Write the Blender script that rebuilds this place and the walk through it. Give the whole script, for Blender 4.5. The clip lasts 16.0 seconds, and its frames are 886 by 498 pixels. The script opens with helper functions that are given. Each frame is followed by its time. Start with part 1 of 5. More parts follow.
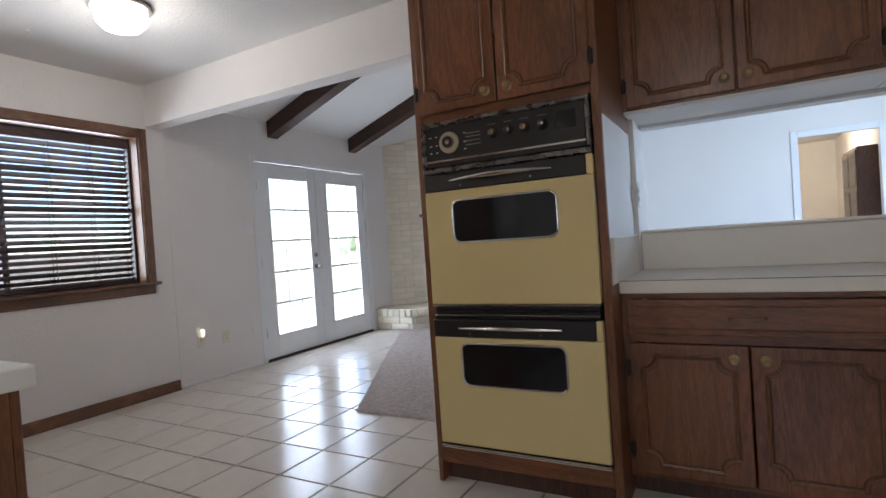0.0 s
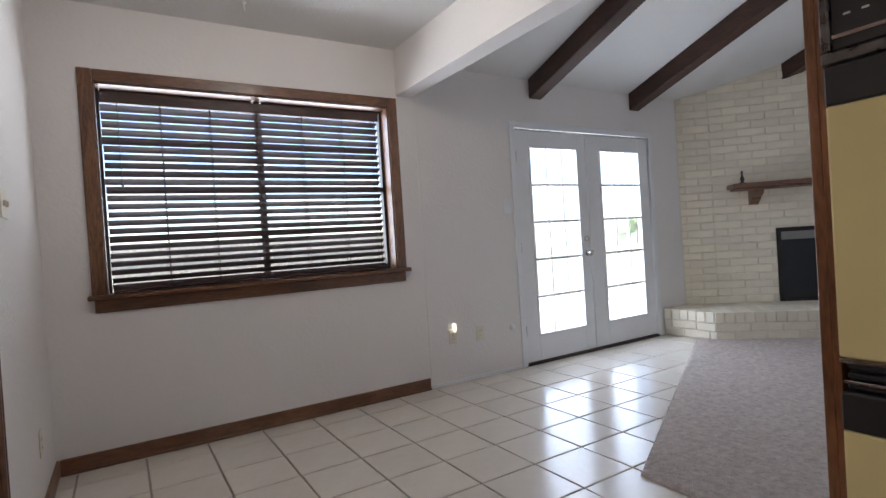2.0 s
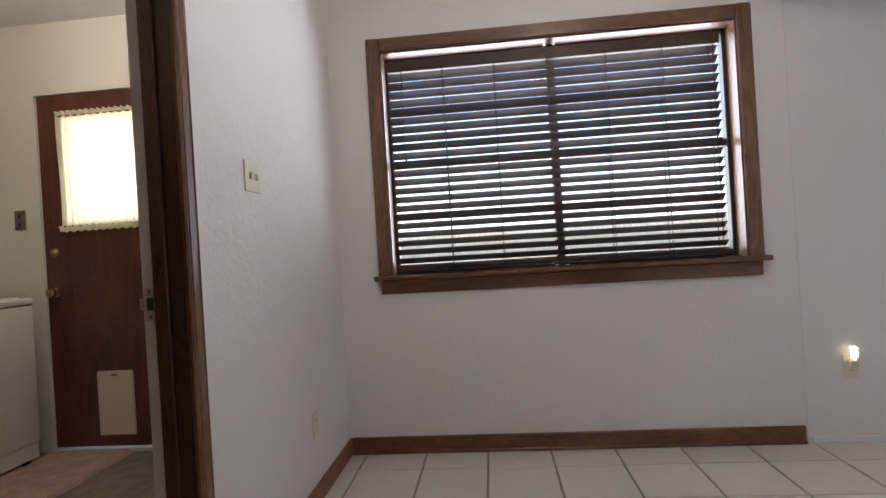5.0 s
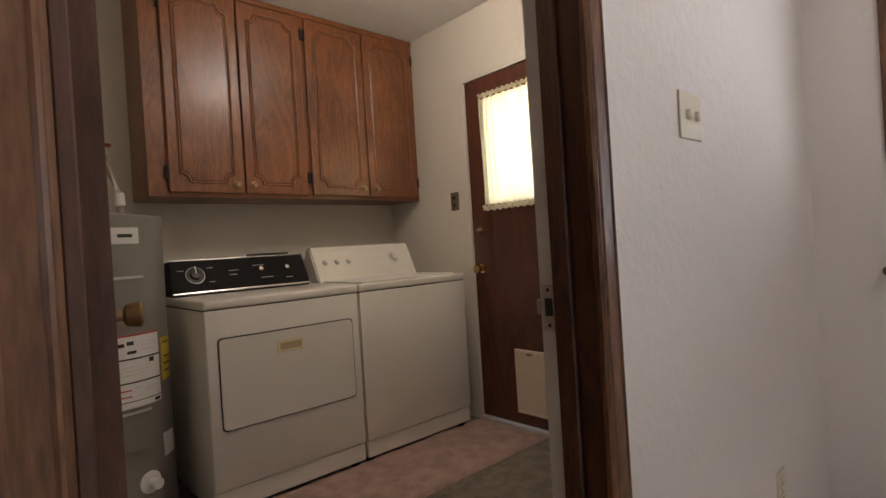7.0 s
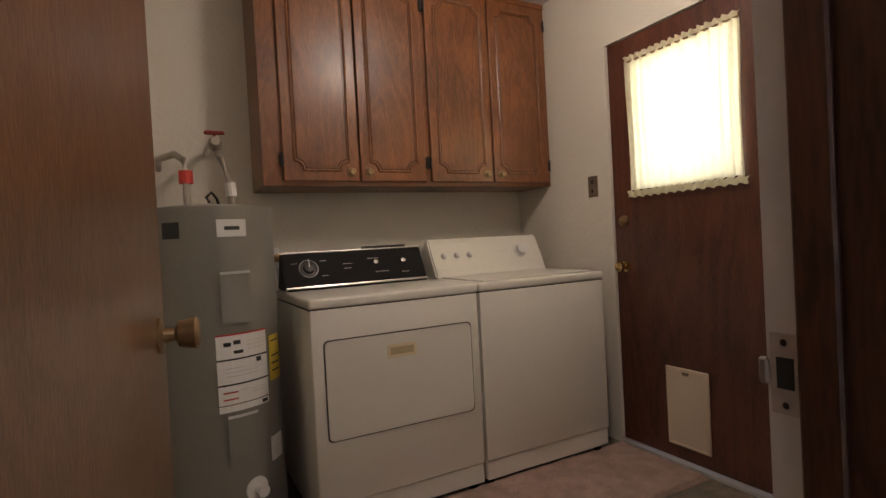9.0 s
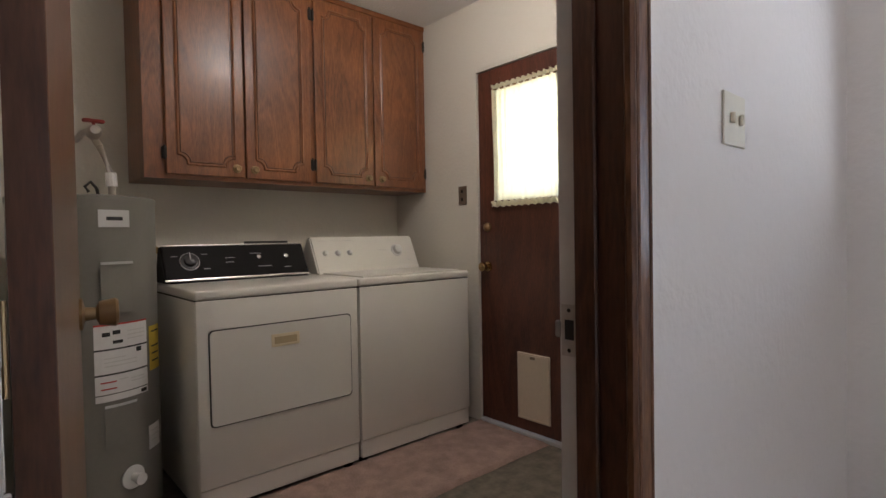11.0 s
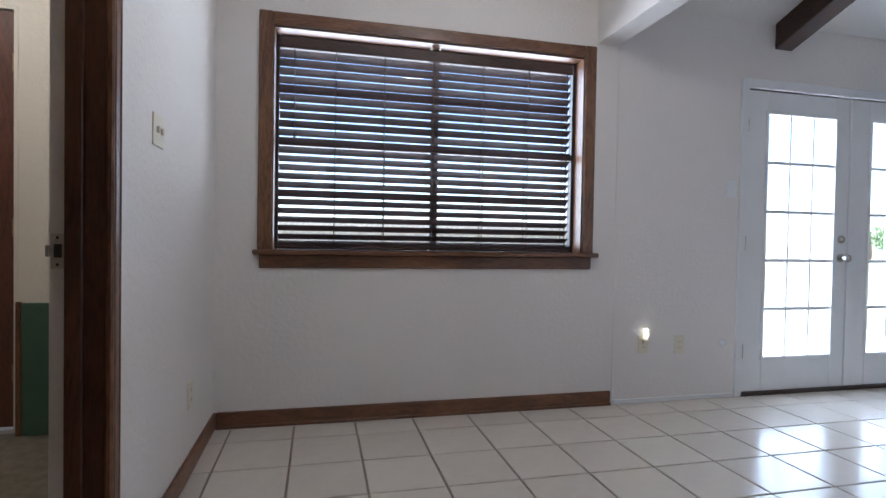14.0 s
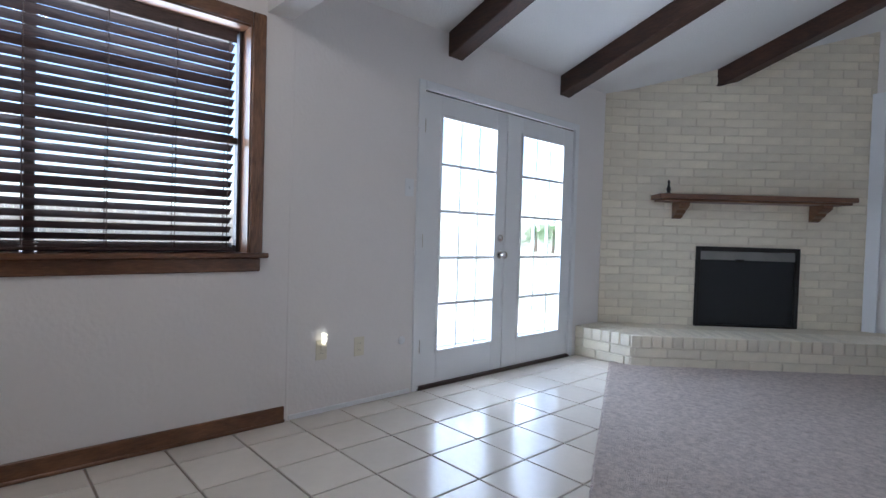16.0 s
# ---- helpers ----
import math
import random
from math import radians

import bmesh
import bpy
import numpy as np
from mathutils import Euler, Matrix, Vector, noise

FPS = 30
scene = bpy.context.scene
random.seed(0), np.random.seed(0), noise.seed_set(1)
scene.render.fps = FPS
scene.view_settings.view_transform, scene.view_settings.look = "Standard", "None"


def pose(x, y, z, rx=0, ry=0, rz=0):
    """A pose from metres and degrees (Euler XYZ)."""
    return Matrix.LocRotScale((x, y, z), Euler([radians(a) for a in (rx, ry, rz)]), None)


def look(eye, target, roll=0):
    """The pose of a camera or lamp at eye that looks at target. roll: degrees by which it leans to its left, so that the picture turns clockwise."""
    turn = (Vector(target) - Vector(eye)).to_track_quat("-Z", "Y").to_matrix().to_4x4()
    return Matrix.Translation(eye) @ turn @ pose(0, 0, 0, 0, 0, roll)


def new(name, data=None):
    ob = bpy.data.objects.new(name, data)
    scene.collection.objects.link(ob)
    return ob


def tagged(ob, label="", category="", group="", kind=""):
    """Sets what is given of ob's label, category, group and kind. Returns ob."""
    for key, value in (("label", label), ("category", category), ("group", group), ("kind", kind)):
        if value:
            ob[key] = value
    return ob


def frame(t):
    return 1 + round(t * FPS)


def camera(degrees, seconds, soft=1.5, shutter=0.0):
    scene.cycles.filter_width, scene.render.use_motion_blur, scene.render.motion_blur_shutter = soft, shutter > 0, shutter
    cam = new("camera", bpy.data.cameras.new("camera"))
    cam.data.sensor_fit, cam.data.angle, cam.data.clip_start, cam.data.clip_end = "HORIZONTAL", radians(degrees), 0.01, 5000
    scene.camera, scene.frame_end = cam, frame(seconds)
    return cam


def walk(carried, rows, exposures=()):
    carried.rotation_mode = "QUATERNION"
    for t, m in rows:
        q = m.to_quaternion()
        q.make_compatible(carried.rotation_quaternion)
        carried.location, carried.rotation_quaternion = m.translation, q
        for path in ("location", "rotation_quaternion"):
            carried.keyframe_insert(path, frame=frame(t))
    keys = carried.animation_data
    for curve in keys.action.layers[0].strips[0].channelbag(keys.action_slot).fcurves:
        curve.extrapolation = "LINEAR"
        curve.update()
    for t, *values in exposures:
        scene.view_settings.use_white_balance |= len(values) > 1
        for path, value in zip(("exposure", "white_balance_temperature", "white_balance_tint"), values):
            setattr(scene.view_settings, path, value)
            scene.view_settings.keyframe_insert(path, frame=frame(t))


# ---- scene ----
cam = camera(80.5, 16.0)
PATH = [
    (0, (0.522, 0.806, 1.11), (-0.446, 2.556, 1.08), -3.9),
    (0.5, (0.346, 0.987, 1.1), (-0.854, 2.587, 1.073), -3.8),
    (1, (0.18, 1.25, 1.108), (-1.273, 2.624, 1.084), -4.0),
    (1.5, (0.006, 1.449, 1.101), (-1.617, 2.617, 1.08), -3.9),
    (2, (-0.197, 1.63, 1.11), (-1.898, 2.681, 1.084), -3.7),
    (2.5, (-0.393, 1.774, 1.078), (-2.162, 2.707, 1.064), -3.9),
    (3, (-0.512, 1.897, 1.067), (-2.364, 2.651, 1.067), -4.0),
    (5.5, (-1.032, 2.092, 1.068), (-2.969, 1.592, 1.06), -3.4),
    (6, (-1.15, 2.009, 1.063), (-2.961, 1.16, 1.055), -3.4),
    (6.5, (-1.269, 1.89, 1.072), (-2.872, 0.694, 1.068), -3.4),
    (7, (-1.434, 1.777, 1.092), (-2.773, 0.292, 1.085), -3.6),
    (7.5, (-1.552, 1.646, 1.114), (-2.644, -0.030, 1.103), -3.6),
    (8, (-1.672, 1.487, 1.116), (-2.608, -0.281, 1.097), -3.2),
    (10.5, (-1.616, 1.556, 1.142), (-2.594, -0.188, 1.093), -1.9),
    (11, (-1.502, 1.685, 1.126), (-2.831, 0.192, 1.08), -1.0),
    (11.5, (-1.343, 1.8, 1.086), (-2.999, 0.68, 1.059), -0.2),
    (12, (-1.168, 1.924, 1.066), (-3.021, 1.17, 1.042), 0.1),
    (12.5, (-1.032, 2.009, 1.044), (-2.978, 1.547, 1.02), 0.3),
    (13, (-0.894, 1.961, 1.036), (-2.887, 1.794, 0.995), 0.4),
    (13.5, (-0.808, 1.854, 1.021), (-2.8, 2.03, 0.984), 0.7),
    (14, (-0.743, 1.805, 1.012), (-2.688, 2.267, 0.973), 1.0),
    (14.5, (-0.69, 1.828, 1.017), (-2.568, 2.515, 0.977), 1.2),
    (15, (-0.684, 1.929, 1.036), (-2.469, 2.83, 0.99), 1.4),
    (15.5, (-0.787, 2.101, 1.053), (-2.431, 3.239, 1.004), 1.5),
    (16, (-0.933, 2.264, 1.057), (-2.41, 3.612, 1.008), 1.7),
]
EXPOSURES = [(0.0, 1.89, 5950, 13), (3.0, 1.92, 5950, 14), (5.5, 2.02, 6250, 15), (7.5, 1.98, 6750, 19), (8.0, 2.03, 6850, 20), (10.5, 2.06, 6050, 17), (11.5, 2.03, 5750, 14), (12.5, 2.02, 5700, 14), (14.5, 1.98, 5500, 12), (16.0, 1.92, 5480, 12)]
walk(cam, [(t, look(eye, target, roll)) for t, eye, target, roll in PATH], EXPOSURES)

# ---- world, sun, large lights ----
world = bpy.data.worlds.new("sky_world")
scene.world = world
world.use_nodes = True
wn = world.node_tree
sky = wn.nodes.new("ShaderNodeTexSky")
sky.sky_type = "NISHITA"
sky.sun_disc = False
sky.sun_elevation = radians(69)
sky.sun_rotation = radians(162)
wn.nodes["Background"].inputs["Strength"].default_value = 0.15
wn.links.new(sky.outputs[0], wn.nodes["Background"].inputs["Color"])
sun = new("sun", bpy.data.lights.new("sun", "SUN"))
sun.data.energy, sun.data.angle, sun.data.color = 5.0, radians(0.6), (1.0, 0.95, 0.86)
sun.matrix_world = look((3, -9, 25), (0, 0, 0))


def area(name, eye, target, w, h, watts, colour):
    data = bpy.data.lights.new(name, "AREA")
    data.shape, data.size, data.size_y, data.energy, data.color = "RECTANGLE", w, h, watts, colour
    ob = new(name, data)
    ob.matrix_world = look(eye, target)
    return ob


def bulb(name, at, watts, colour, r):
    data = bpy.data.lights.new(name, "POINT")
    data.energy, data.color, data.shadow_soft_size = watts, colour, r
    ob = new(name, data)
    ob.location = at
    return ob


area("daylight_french_door", (-3.95, 5.43, 1.1), (0, 5.43, 0.9), 1.7, 1.8, 18, (0.86, 0.94, 1.0))
area("daylight_breakfast_window", (-3.95, 2.45, 1.55), (0, 2.45, 1.2), 1.8, 1.1, 8, (0.88, 0.95, 1.0))
area("daylight_back_door", (-3.95, -0.12, 1.65), (0, -0.12, 1.4), 0.5, 0.65, 1.5, (1.0, 0.98, 0.9))
# Dining window is unseen; this lamp is added for the bluish daylight there.
area("dining_daylight_fill", (3.15, 6.2, 1.5), (0, 6.2, 1.3), 1.6, 1.3, 21, (0.58, 0.78, 1.0))
# Soft kitchen fill, added at an unseen opening in the south wall.
area("kitchen_south_fill", (1.0, -2.35, 1.55), (0.6, 1, 1.2), 1.3, 0.9, 2, (0.92, 0.96, 1.0))
bulb("breakfast_lamp_light", (-2.40, 2.56, 2.40), 1.65, (1.0, 0.90, 0.76), 0.09)
# Kitchen bulb is an added fill, out of view, to brighten the oven side.
bulb("kitchen_fill_light", (0.35, 0.1, 2.38), 1.5, (1.0, 0.89, 0.74), 0.09)
bulb("laundry_lamp_light", (-2.85, 0.16, 2.40), 3.8, (1.0, 0.88, 0.72), 0.09)
# Hall bulb is added out of view to give the hallway its warm light.
bulb("hall_warm_fill", (1.62, 10.2, 2.30), 9, (1.0, 0.82, 0.60), 0.09)


# ---- materials ----
def mat(name, colour, rough=0.5, metal=0.0, vary=0.12, scale=6.0, bump=0.0, bump_scale=60.0, fine=0.06, emit=None, power=0.0, rough_vary=0.08, per_object=0.0, coat=0.0, stretch=(1, 1, 1)):
    m = bpy.data.materials.new(name)
    m.use_nodes = True
    n, l = m.node_tree.nodes, m.node_tree.links
    p = n["Principled BSDF"]
    p.inputs["Metallic"].default_value = metal
    p.inputs["Coat Weight"].default_value = coat
    co = n.new("ShaderNodeTexCoord")
    mp = n.new("ShaderNodeMapping")
    mp.inputs["Scale"].default_value = stretch
    l.new(co.outputs["Object"], mp.inputs["Vector"])
    a = n.new("ShaderNodeTexNoise")
    a.inputs["Scale"].default_value, a.inputs["Detail"].default_value = scale, 4
    l.new(mp.outputs[0], a.inputs["Vector"])
    b = n.new("ShaderNodeTexNoise")
    b.inputs["Scale"].default_value, b.inputs["Detail"].default_value = bump_scale, 3
    l.new(mp.outputs[0], b.inputs["Vector"])

    def math_node(op, x, y):
        k = n.new("ShaderNodeMath")
        k.operation = op
        for i, v in enumerate((x, y)):
            if isinstance(v, (int, float)):
                k.inputs[i].default_value = v
            else:
                l.new(v, k.inputs[i])
        return k.outputs[0]

    value = math_node("ADD", math_node("MULTIPLY", math_node("SUBTRACT", a.outputs["Fac"], 0.5), 2 * vary), math_node("MULTIPLY", math_node("SUBTRACT", b.outputs["Fac"], 0.5), 2 * fine))
    if per_object:
        info = n.new("ShaderNodeObjectInfo")
        value = math_node("ADD", value, math_node("MULTIPLY", math_node("SUBTRACT", info.outputs["Random"], 0.5), 2 * per_object))
    value = math_node("ADD", value, 1.0)
    hsv = n.new("ShaderNodeHueSaturation")
    hsv.inputs["Color"].default_value = (*colour, 1)
    l.new(value, hsv.inputs["Value"])
    l.new(hsv.outputs[0], p.inputs["Base Color"])
    l.new(math_node("ADD", math_node("MULTIPLY", math_node("SUBTRACT", a.outputs["Fac"], 0.5), 2 * rough_vary), rough), p.inputs["Roughness"])
    if bump:
        bu = n.new("ShaderNodeBump")
        bu.inputs["Strength"].default_value, bu.inputs["Distance"].default_value = 1.0, bump
        l.new(b.outputs["Fac"], bu.inputs["Height"])
        l.new(bu.outputs[0], p.inputs["Normal"])
    if emit:
        p.inputs["Emission Color"].default_value, p.inputs["Emission Strength"].default_value = (*emit, 1), power
    return m


def wood(name, dark, light, axis="Z", rough=0.38, grain=1.0, rings=7.0, coat=0.3, along=1.0):
    """Oak-like grain that runs along one axis of the object."""
    m = bpy.data.materials.new(name)
    m.use_nodes = True
    n, l = m.node_tree.nodes, m.node_tree.links
    p = n["Principled BSDF"]
    co = n.new("ShaderNodeTexCoord")
    mp = n.new("ShaderNodeMapping")
    mp.inputs["Scale"].default_value = [0.16 * along if a == axis else 1.0 for a in "XYZ"]
    info = n.new("ShaderNodeObjectInfo")
    shift = n.new("ShaderNodeVectorMath")
    shift.operation = "SCALE"
    shift.inputs[0].default_value = (7.3, 3.1, 5.7)
    l.new(info.outputs["Random"], shift.inputs["Scale"])
    l.new(co.outputs["Object"], mp.inputs["Vector"])
    l.new(shift.outputs[0], mp.inputs["Location"])
    w = n.new("ShaderNodeTexNoise")
    w.inputs["Scale"].default_value, w.inputs["Detail"].default_value, w.inputs["Distortion"].default_value = rings, 2, 1.2
    l.new(mp.outputs[0], w.inputs["Vector"])
    rip = n.new("ShaderNodeMath")
    rip.operation = "MULTIPLY"
    rip.inputs[1].default_value = 46.0
    l.new(w.outputs["Fac"], rip.inputs[0])
    sn = n.new("ShaderNodeMath")
    sn.operation = "SINE"
    l.new(rip.outputs[0], sn.inputs[0])
    f = n.new("ShaderNodeTexNoise")
    f.inputs["Scale"].default_value, f.inputs["Detail"].default_value = 170.0, 3
    l.new(mp.outputs[0], f.inputs["Vector"])
    big = n.new("ShaderNodeTexNoise")
    big.inputs["Scale"].default_value, big.inputs["Detail"].default_value = 2.5, 2
    l.new(co.outputs["Object"], big.inputs["Vector"])
    s1 = n.new("ShaderNodeMath")
    s1.operation = "MULTIPLY_ADD"
    s1.inputs[1].default_value, s1.inputs[2].default_value = 0.075 * grain, 0.0
    l.new(sn.outputs[0], s1.inputs[0])
    s2 = n.new("ShaderNodeMath")
    s2.operation = "MULTIPLY_ADD"
    s2.inputs[1].default_value = 0.65 * grain
    l.new(f.outputs["Fac"], s2.inputs[0])
    l.new(s1.outputs[0], s2.inputs[2])
    s3 = n.new("ShaderNodeMath")
    s3.operation = "MULTIPLY_ADD"
    s3.inputs[1].default_value = 0.7
    l.new(big.outputs["Fac"], s3.inputs[0])
    l.new(s2.outputs[0], s3.inputs[2])
    r = n.new("ShaderNodeValToRGB")
    r.color_ramp.elements[0].position, r.color_ramp.elements[1].position = 0.42, 1.15
    r.color_ramp.elements[1].position = 1.0
    r.color_ramp.elements[0].color, r.color_ramp.elements[1].color = (*dark, 1), (*light, 1)
    l.new(s3.outputs[0], r.inputs[0])
    l.new(r.outputs[0], p.inputs["Base Color"])
    p.inputs["Roughness"].default_value = rough
    p.inputs["Coat Weight"].default_value = coat
    p.inputs["Coat Roughness"].default_value = 0.22
    bu = n.new("ShaderNodeBump")
    bu.inputs["Strength"].default_value, bu.inputs["Distance"].default_value = 0.5, 0.0012
    l.new(s2.outputs[0], bu.inputs["Height"])
    l.new(bu.outputs[0], p.inputs["Normal"])
    return m


def glass_mat(name, tint=(1, 1, 1), gloss=0.06):
    m = bpy.data.materials.new(name)
    m.use_nodes = True
    n, l = m.node_tree.nodes, m.node_tree.links
    n.remove(n["Principled BSDF"])
    t, g, mix = n.new("ShaderNodeBsdfTransparent"), n.new("ShaderNodeBsdfGlossy"), n.new("ShaderNodeMixShader")
    t.inputs["Color"].default_value = (*tint, 1)
    g.inputs["Roughness"].default_value = 0.02
    mix.inputs[0].default_value = gloss
    l.new(t.outputs[0], mix.inputs[1])
    l.new(g.outputs[0], mix.inputs[2])
    l.new(mix.outputs[0], n["Material Output"].inputs[0])
    return m


def cloth_mat(name, colour, through_part=0.6):
    m = bpy.data.materials.new(name)
    m.use_nodes = True
    n, l = m.node_tree.nodes, m.node_tree.links
    n.remove(n["Principled BSDF"])
    d, t, mix = n.new("ShaderNodeBsdfDiffuse"), n.new("ShaderNodeBsdfTranslucent"), n.new("ShaderNodeMixShader")
    co, no, h = n.new("ShaderNodeTexCoord"), n.new("ShaderNodeTexNoise"), n.new("ShaderNodeHueSaturation")
    no.inputs["Scale"].default_value = 40
    h.inputs["Color"].default_value = (*colour, 1)
    l.new(co.outputs["Object"], no.inputs["Vector"])
    mr = n.new("ShaderNodeMapRange")
    mr.inputs["To Min"].default_value, mr.inputs["To Max"].default_value = 0.85, 1.1
    l.new(no.outputs["Fac"], mr.inputs["Value"])
    l.new(mr.outputs[0], h.inputs["Value"])
    l.new(h.outputs[0], d.inputs["Color"])
    l.new(h.outputs[0], t.inputs["Color"])
    mix.inputs[0].default_value = through_part
    l.new(d.outputs[0], mix.inputs[1])
    l.new(t.outputs[0], mix.inputs[2])
    l.new(mix.outputs[0], n["Material Output"].inputs[0])
    return m


WALL = mat("wall_paint", (0.80, 0.765, 0.74), 0.75, vary=0.03, scale=2.0, bump=0.0025, bump_scale=45, fine=0.015)
CEIL = mat("ceiling_paint", (0.76, 0.75, 0.73), 0.85, vary=0.03, scale=2.0, bump=0.004, bump_scale=70, fine=0.02)
LWALL = mat("laundry_wall_paint", (0.68, 0.64, 0.56), 0.7, vary=0.03, scale=2.0, bump=0.0025, bump_scale=45, fine=0.015)
TRIMWHITE = mat("white_trim_paint", (0.80, 0.81, 0.82), 0.4, vary=0.04, scale=5, bump=0.0004, bump_scale=90, fine=0.01)
JAMBWHITE = mat("worn_white_jamb_paint", (0.66, 0.64, 0.60), 0.5, vary=0.12, scale=9, bump=0.0008, bump_scale=60)
OAK = wood("stained_oak_upright", (0.100, 0.031, 0.010), (0.295, 0.107, 0.036))
OAK_X = wood("stained_oak_across", (0.100, 0.031, 0.010), (0.295, 0.107, 0.036), axis="X")
# Darker copy of the oak, with the shade of the routed groove in it.
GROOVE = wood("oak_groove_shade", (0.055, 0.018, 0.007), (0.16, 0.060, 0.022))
DOORWOOD = wood("dark_stained_door_wood", (0.045, 0.014, 0.009), (0.155, 0.052, 0.029), rings=4.0, rough=0.42)
SLABWOOD = wood("brown_birch_door_wood", (0.070, 0.028, 0.012), (0.190, 0.088, 0.040), rings=5.0, rough=0.3, grain=1.2, along=2.2)
CASING = wood("brown_casing_wood", (0.060, 0.023, 0.010), (0.225, 0.105, 0.048), grain=1.35)
CASING_Y = wood("brown_casing_wood_along", (0.075, 0.028, 0.012), (0.24, 0.105, 0.045), axis="Y")
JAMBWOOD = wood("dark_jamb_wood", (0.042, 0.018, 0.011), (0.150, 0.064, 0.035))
BEAMWOOD = wood("dark_beam_wood", (0.022, 0.009, 0.006), (0.085, 0.036, 0.020), axis="X", rough=0.55, coat=0.0)
SLATWOOD = wood("dark_blind_slat", (0.030, 0.014, 0.011), (0.095, 0.048, 0.036), axis="Y", rough=0.5, coat=0.0)
MANTEL = wood("mantel_wood", (0.075, 0.030, 0.014), (0.235, 0.108, 0.050), axis="X")
TILE = mat("cream_ceramic_tile", (0.72, 0.66, 0.58), 0.20, vary=0.07, scale=5, bump=0.0008, bump_scale=22, fine=0.03, per_object=0.05, rough_vary=0.06)
GROUT = mat("brown_grout", (0.31, 0.245, 0.19), 0.9, vary=0.25, scale=4, bump=0.002, bump_scale=150)
CARPET = mat("taupe_carpet", (0.52, 0.44, 0.39), 0.97, vary=0.5, scale=34, bump=0.014, bump_scale=150, fine=0.32)
BRICK = mat("cream_painted_brick", (0.78, 0.71, 0.57), 0.42, vary=0.10, scale=9, bump=0.0035, bump_scale=55, fine=0.05, per_object=0.07)
MORTAR = mat("cream_mortar", (0.72, 0.65, 0.52), 0.9, vary=0.15, scale=12, bump=0.004, bump_scale=90)
CREAM = mat("counter_laminate", (0.84, 0.76, 0.66), 0.32, vary=0.03, scale=30, fine=0.03, bump_scale=200)
ENAMEL = mat("harvest_gold_enamel", (0.70, 0.545, 0.25), 0.30, vary=0.05, scale=3, fine=0.01, bump=0.0003, bump_scale=30, coat=0.3)
BLACKTRIM = mat("black_brown_trim", (0.016, 0.012, 0.011), 0.42, vary=0.2, scale=12)
BLACKGLASS = mat("black_oven_glass", (0.010, 0.010, 0.011), 0.10, vary=0.1, scale=5, rough_vary=0.03)
CONSOLE = mat("matt_black_console", (0.010, 0.009, 0.009), 0.6, vary=0.1)
CONSOLE.node_tree.nodes["Principled BSDF"].inputs["Specular IOR Level"].default_value = 0.15
CHROME = mat("worn_chrome", (0.62, 0.60, 0.57), 0.22, metal=1.0, vary=0.15, scale=20)
OLDCHROME = mat("tarnished_dark_chrome", (0.20, 0.185, 0.175), 0.28, metal=1.0, vary=0.7, scale=26, fine=0.3)
WORNSTEEL = mat("worn_strike_steel", (0.50, 0.47, 0.43), 0.5, metal=0.5, vary=0.25, scale=60)
STEEL = mat("dull_steel", (0.26, 0.24, 0.22), 0.5, metal=0.4, vary=0.2, scale=60)
BRIGHTBRASS = mat("polished_brass", (0.62, 0.44, 0.20), 0.24, metal=1.0, vary=0.15, scale=40)
BRASS = mat("aged_brass", (0.33, 0.225, 0.12), 0.42, metal=1.0, vary=0.25, scale=40)
IRON = mat("black_iron_hinge", (0.03, 0.027, 0.025), 0.5, metal=0.6)
WHITEGOODS = mat("almond_white_enamel", (0.72, 0.695, 0.64), 0.30, vary=0.01, scale=3, fine=0.01, coat=0.15, rough_vary=0.01)
GREYPLASTIC = mat("pale_grey_knob", (0.66, 0.65, 0.63), 0.35, vary=0.05)
# Shade inside gaps put into a dark colour; also the dark laminate seam.
DARKGAP = mat("gap_shade_and_seam", (0.05, 0.045, 0.04), 0.8)
IVORY = mat("ivory_plastic", (0.74, 0.69, 0.56), 0.4, vary=0.05)
BROWNPLATE = mat("brown_metal_plate", (0.22, 0.165, 0.12), 0.4, metal=0.4)
TANK = mat("grey_tank_enamel", (0.235, 0.225, 0.20), 0.33, vary=0.06, scale=4, coat=0.2)
PAPER = mat("white_label_paper", (0.78, 0.77, 0.76), 0.6, vary=0.04)
INK = mat("black_print", (0.03, 0.03, 0.03), 0.7)
REDINK = mat("red_print", (0.50, 0.045, 0.035), 0.6)
YELLOWPAPER = mat("yellow_label", (0.72, 0.52, 0.06), 0.6)
COPPER = mat("grey_pipe", (0.42, 0.38, 0.34), 0.4, metal=0.7, vary=0.2, scale=20)
REDVALVE = mat("red_valve_handle", (0.26, 0.03, 0.02), 0.5)
RUG = mat("dusty_pink_bath_rug", (0.44, 0.305, 0.26), 0.97, vary=0.45, scale=14, bump=0.010, bump_scale=150, fine=0.25)
VINYL = mat("brown_grey_vinyl", (0.19, 0.165, 0.13), 0.45, vary=0.9, scale=15, fine=0.3, bump=0.001, bump_scale=50)
PETDOOR = mat("cream_pet_door", (0.62, 0.53, 0.42), 0.45, vary=0.06)
CURTAIN = cloth_mat("pale_yellow_curtain", (0.90, 0.875, 0.71), 0.62)
HEM = cloth_mat("curtain_hem", (0.84, 0.80, 0.60), 0.35)
GLASS = glass_mat("window_glass")
LAMPGLASS = mat("lit_frosted_glass", (0.9, 0.88, 0.84), 0.4, emit=(1.0, 0.90, 0.76), power=2.6)
LAMPRIM = mat("brushed_lamp_rim", (0.45, 0.42, 0.38), 0.35, metal=0.8)
NIGHTGLOW = mat("glowing_crystal", (0.9, 0.85, 0.7), 0.2, emit=(1.0, 0.92, 0.68), power=0.35)
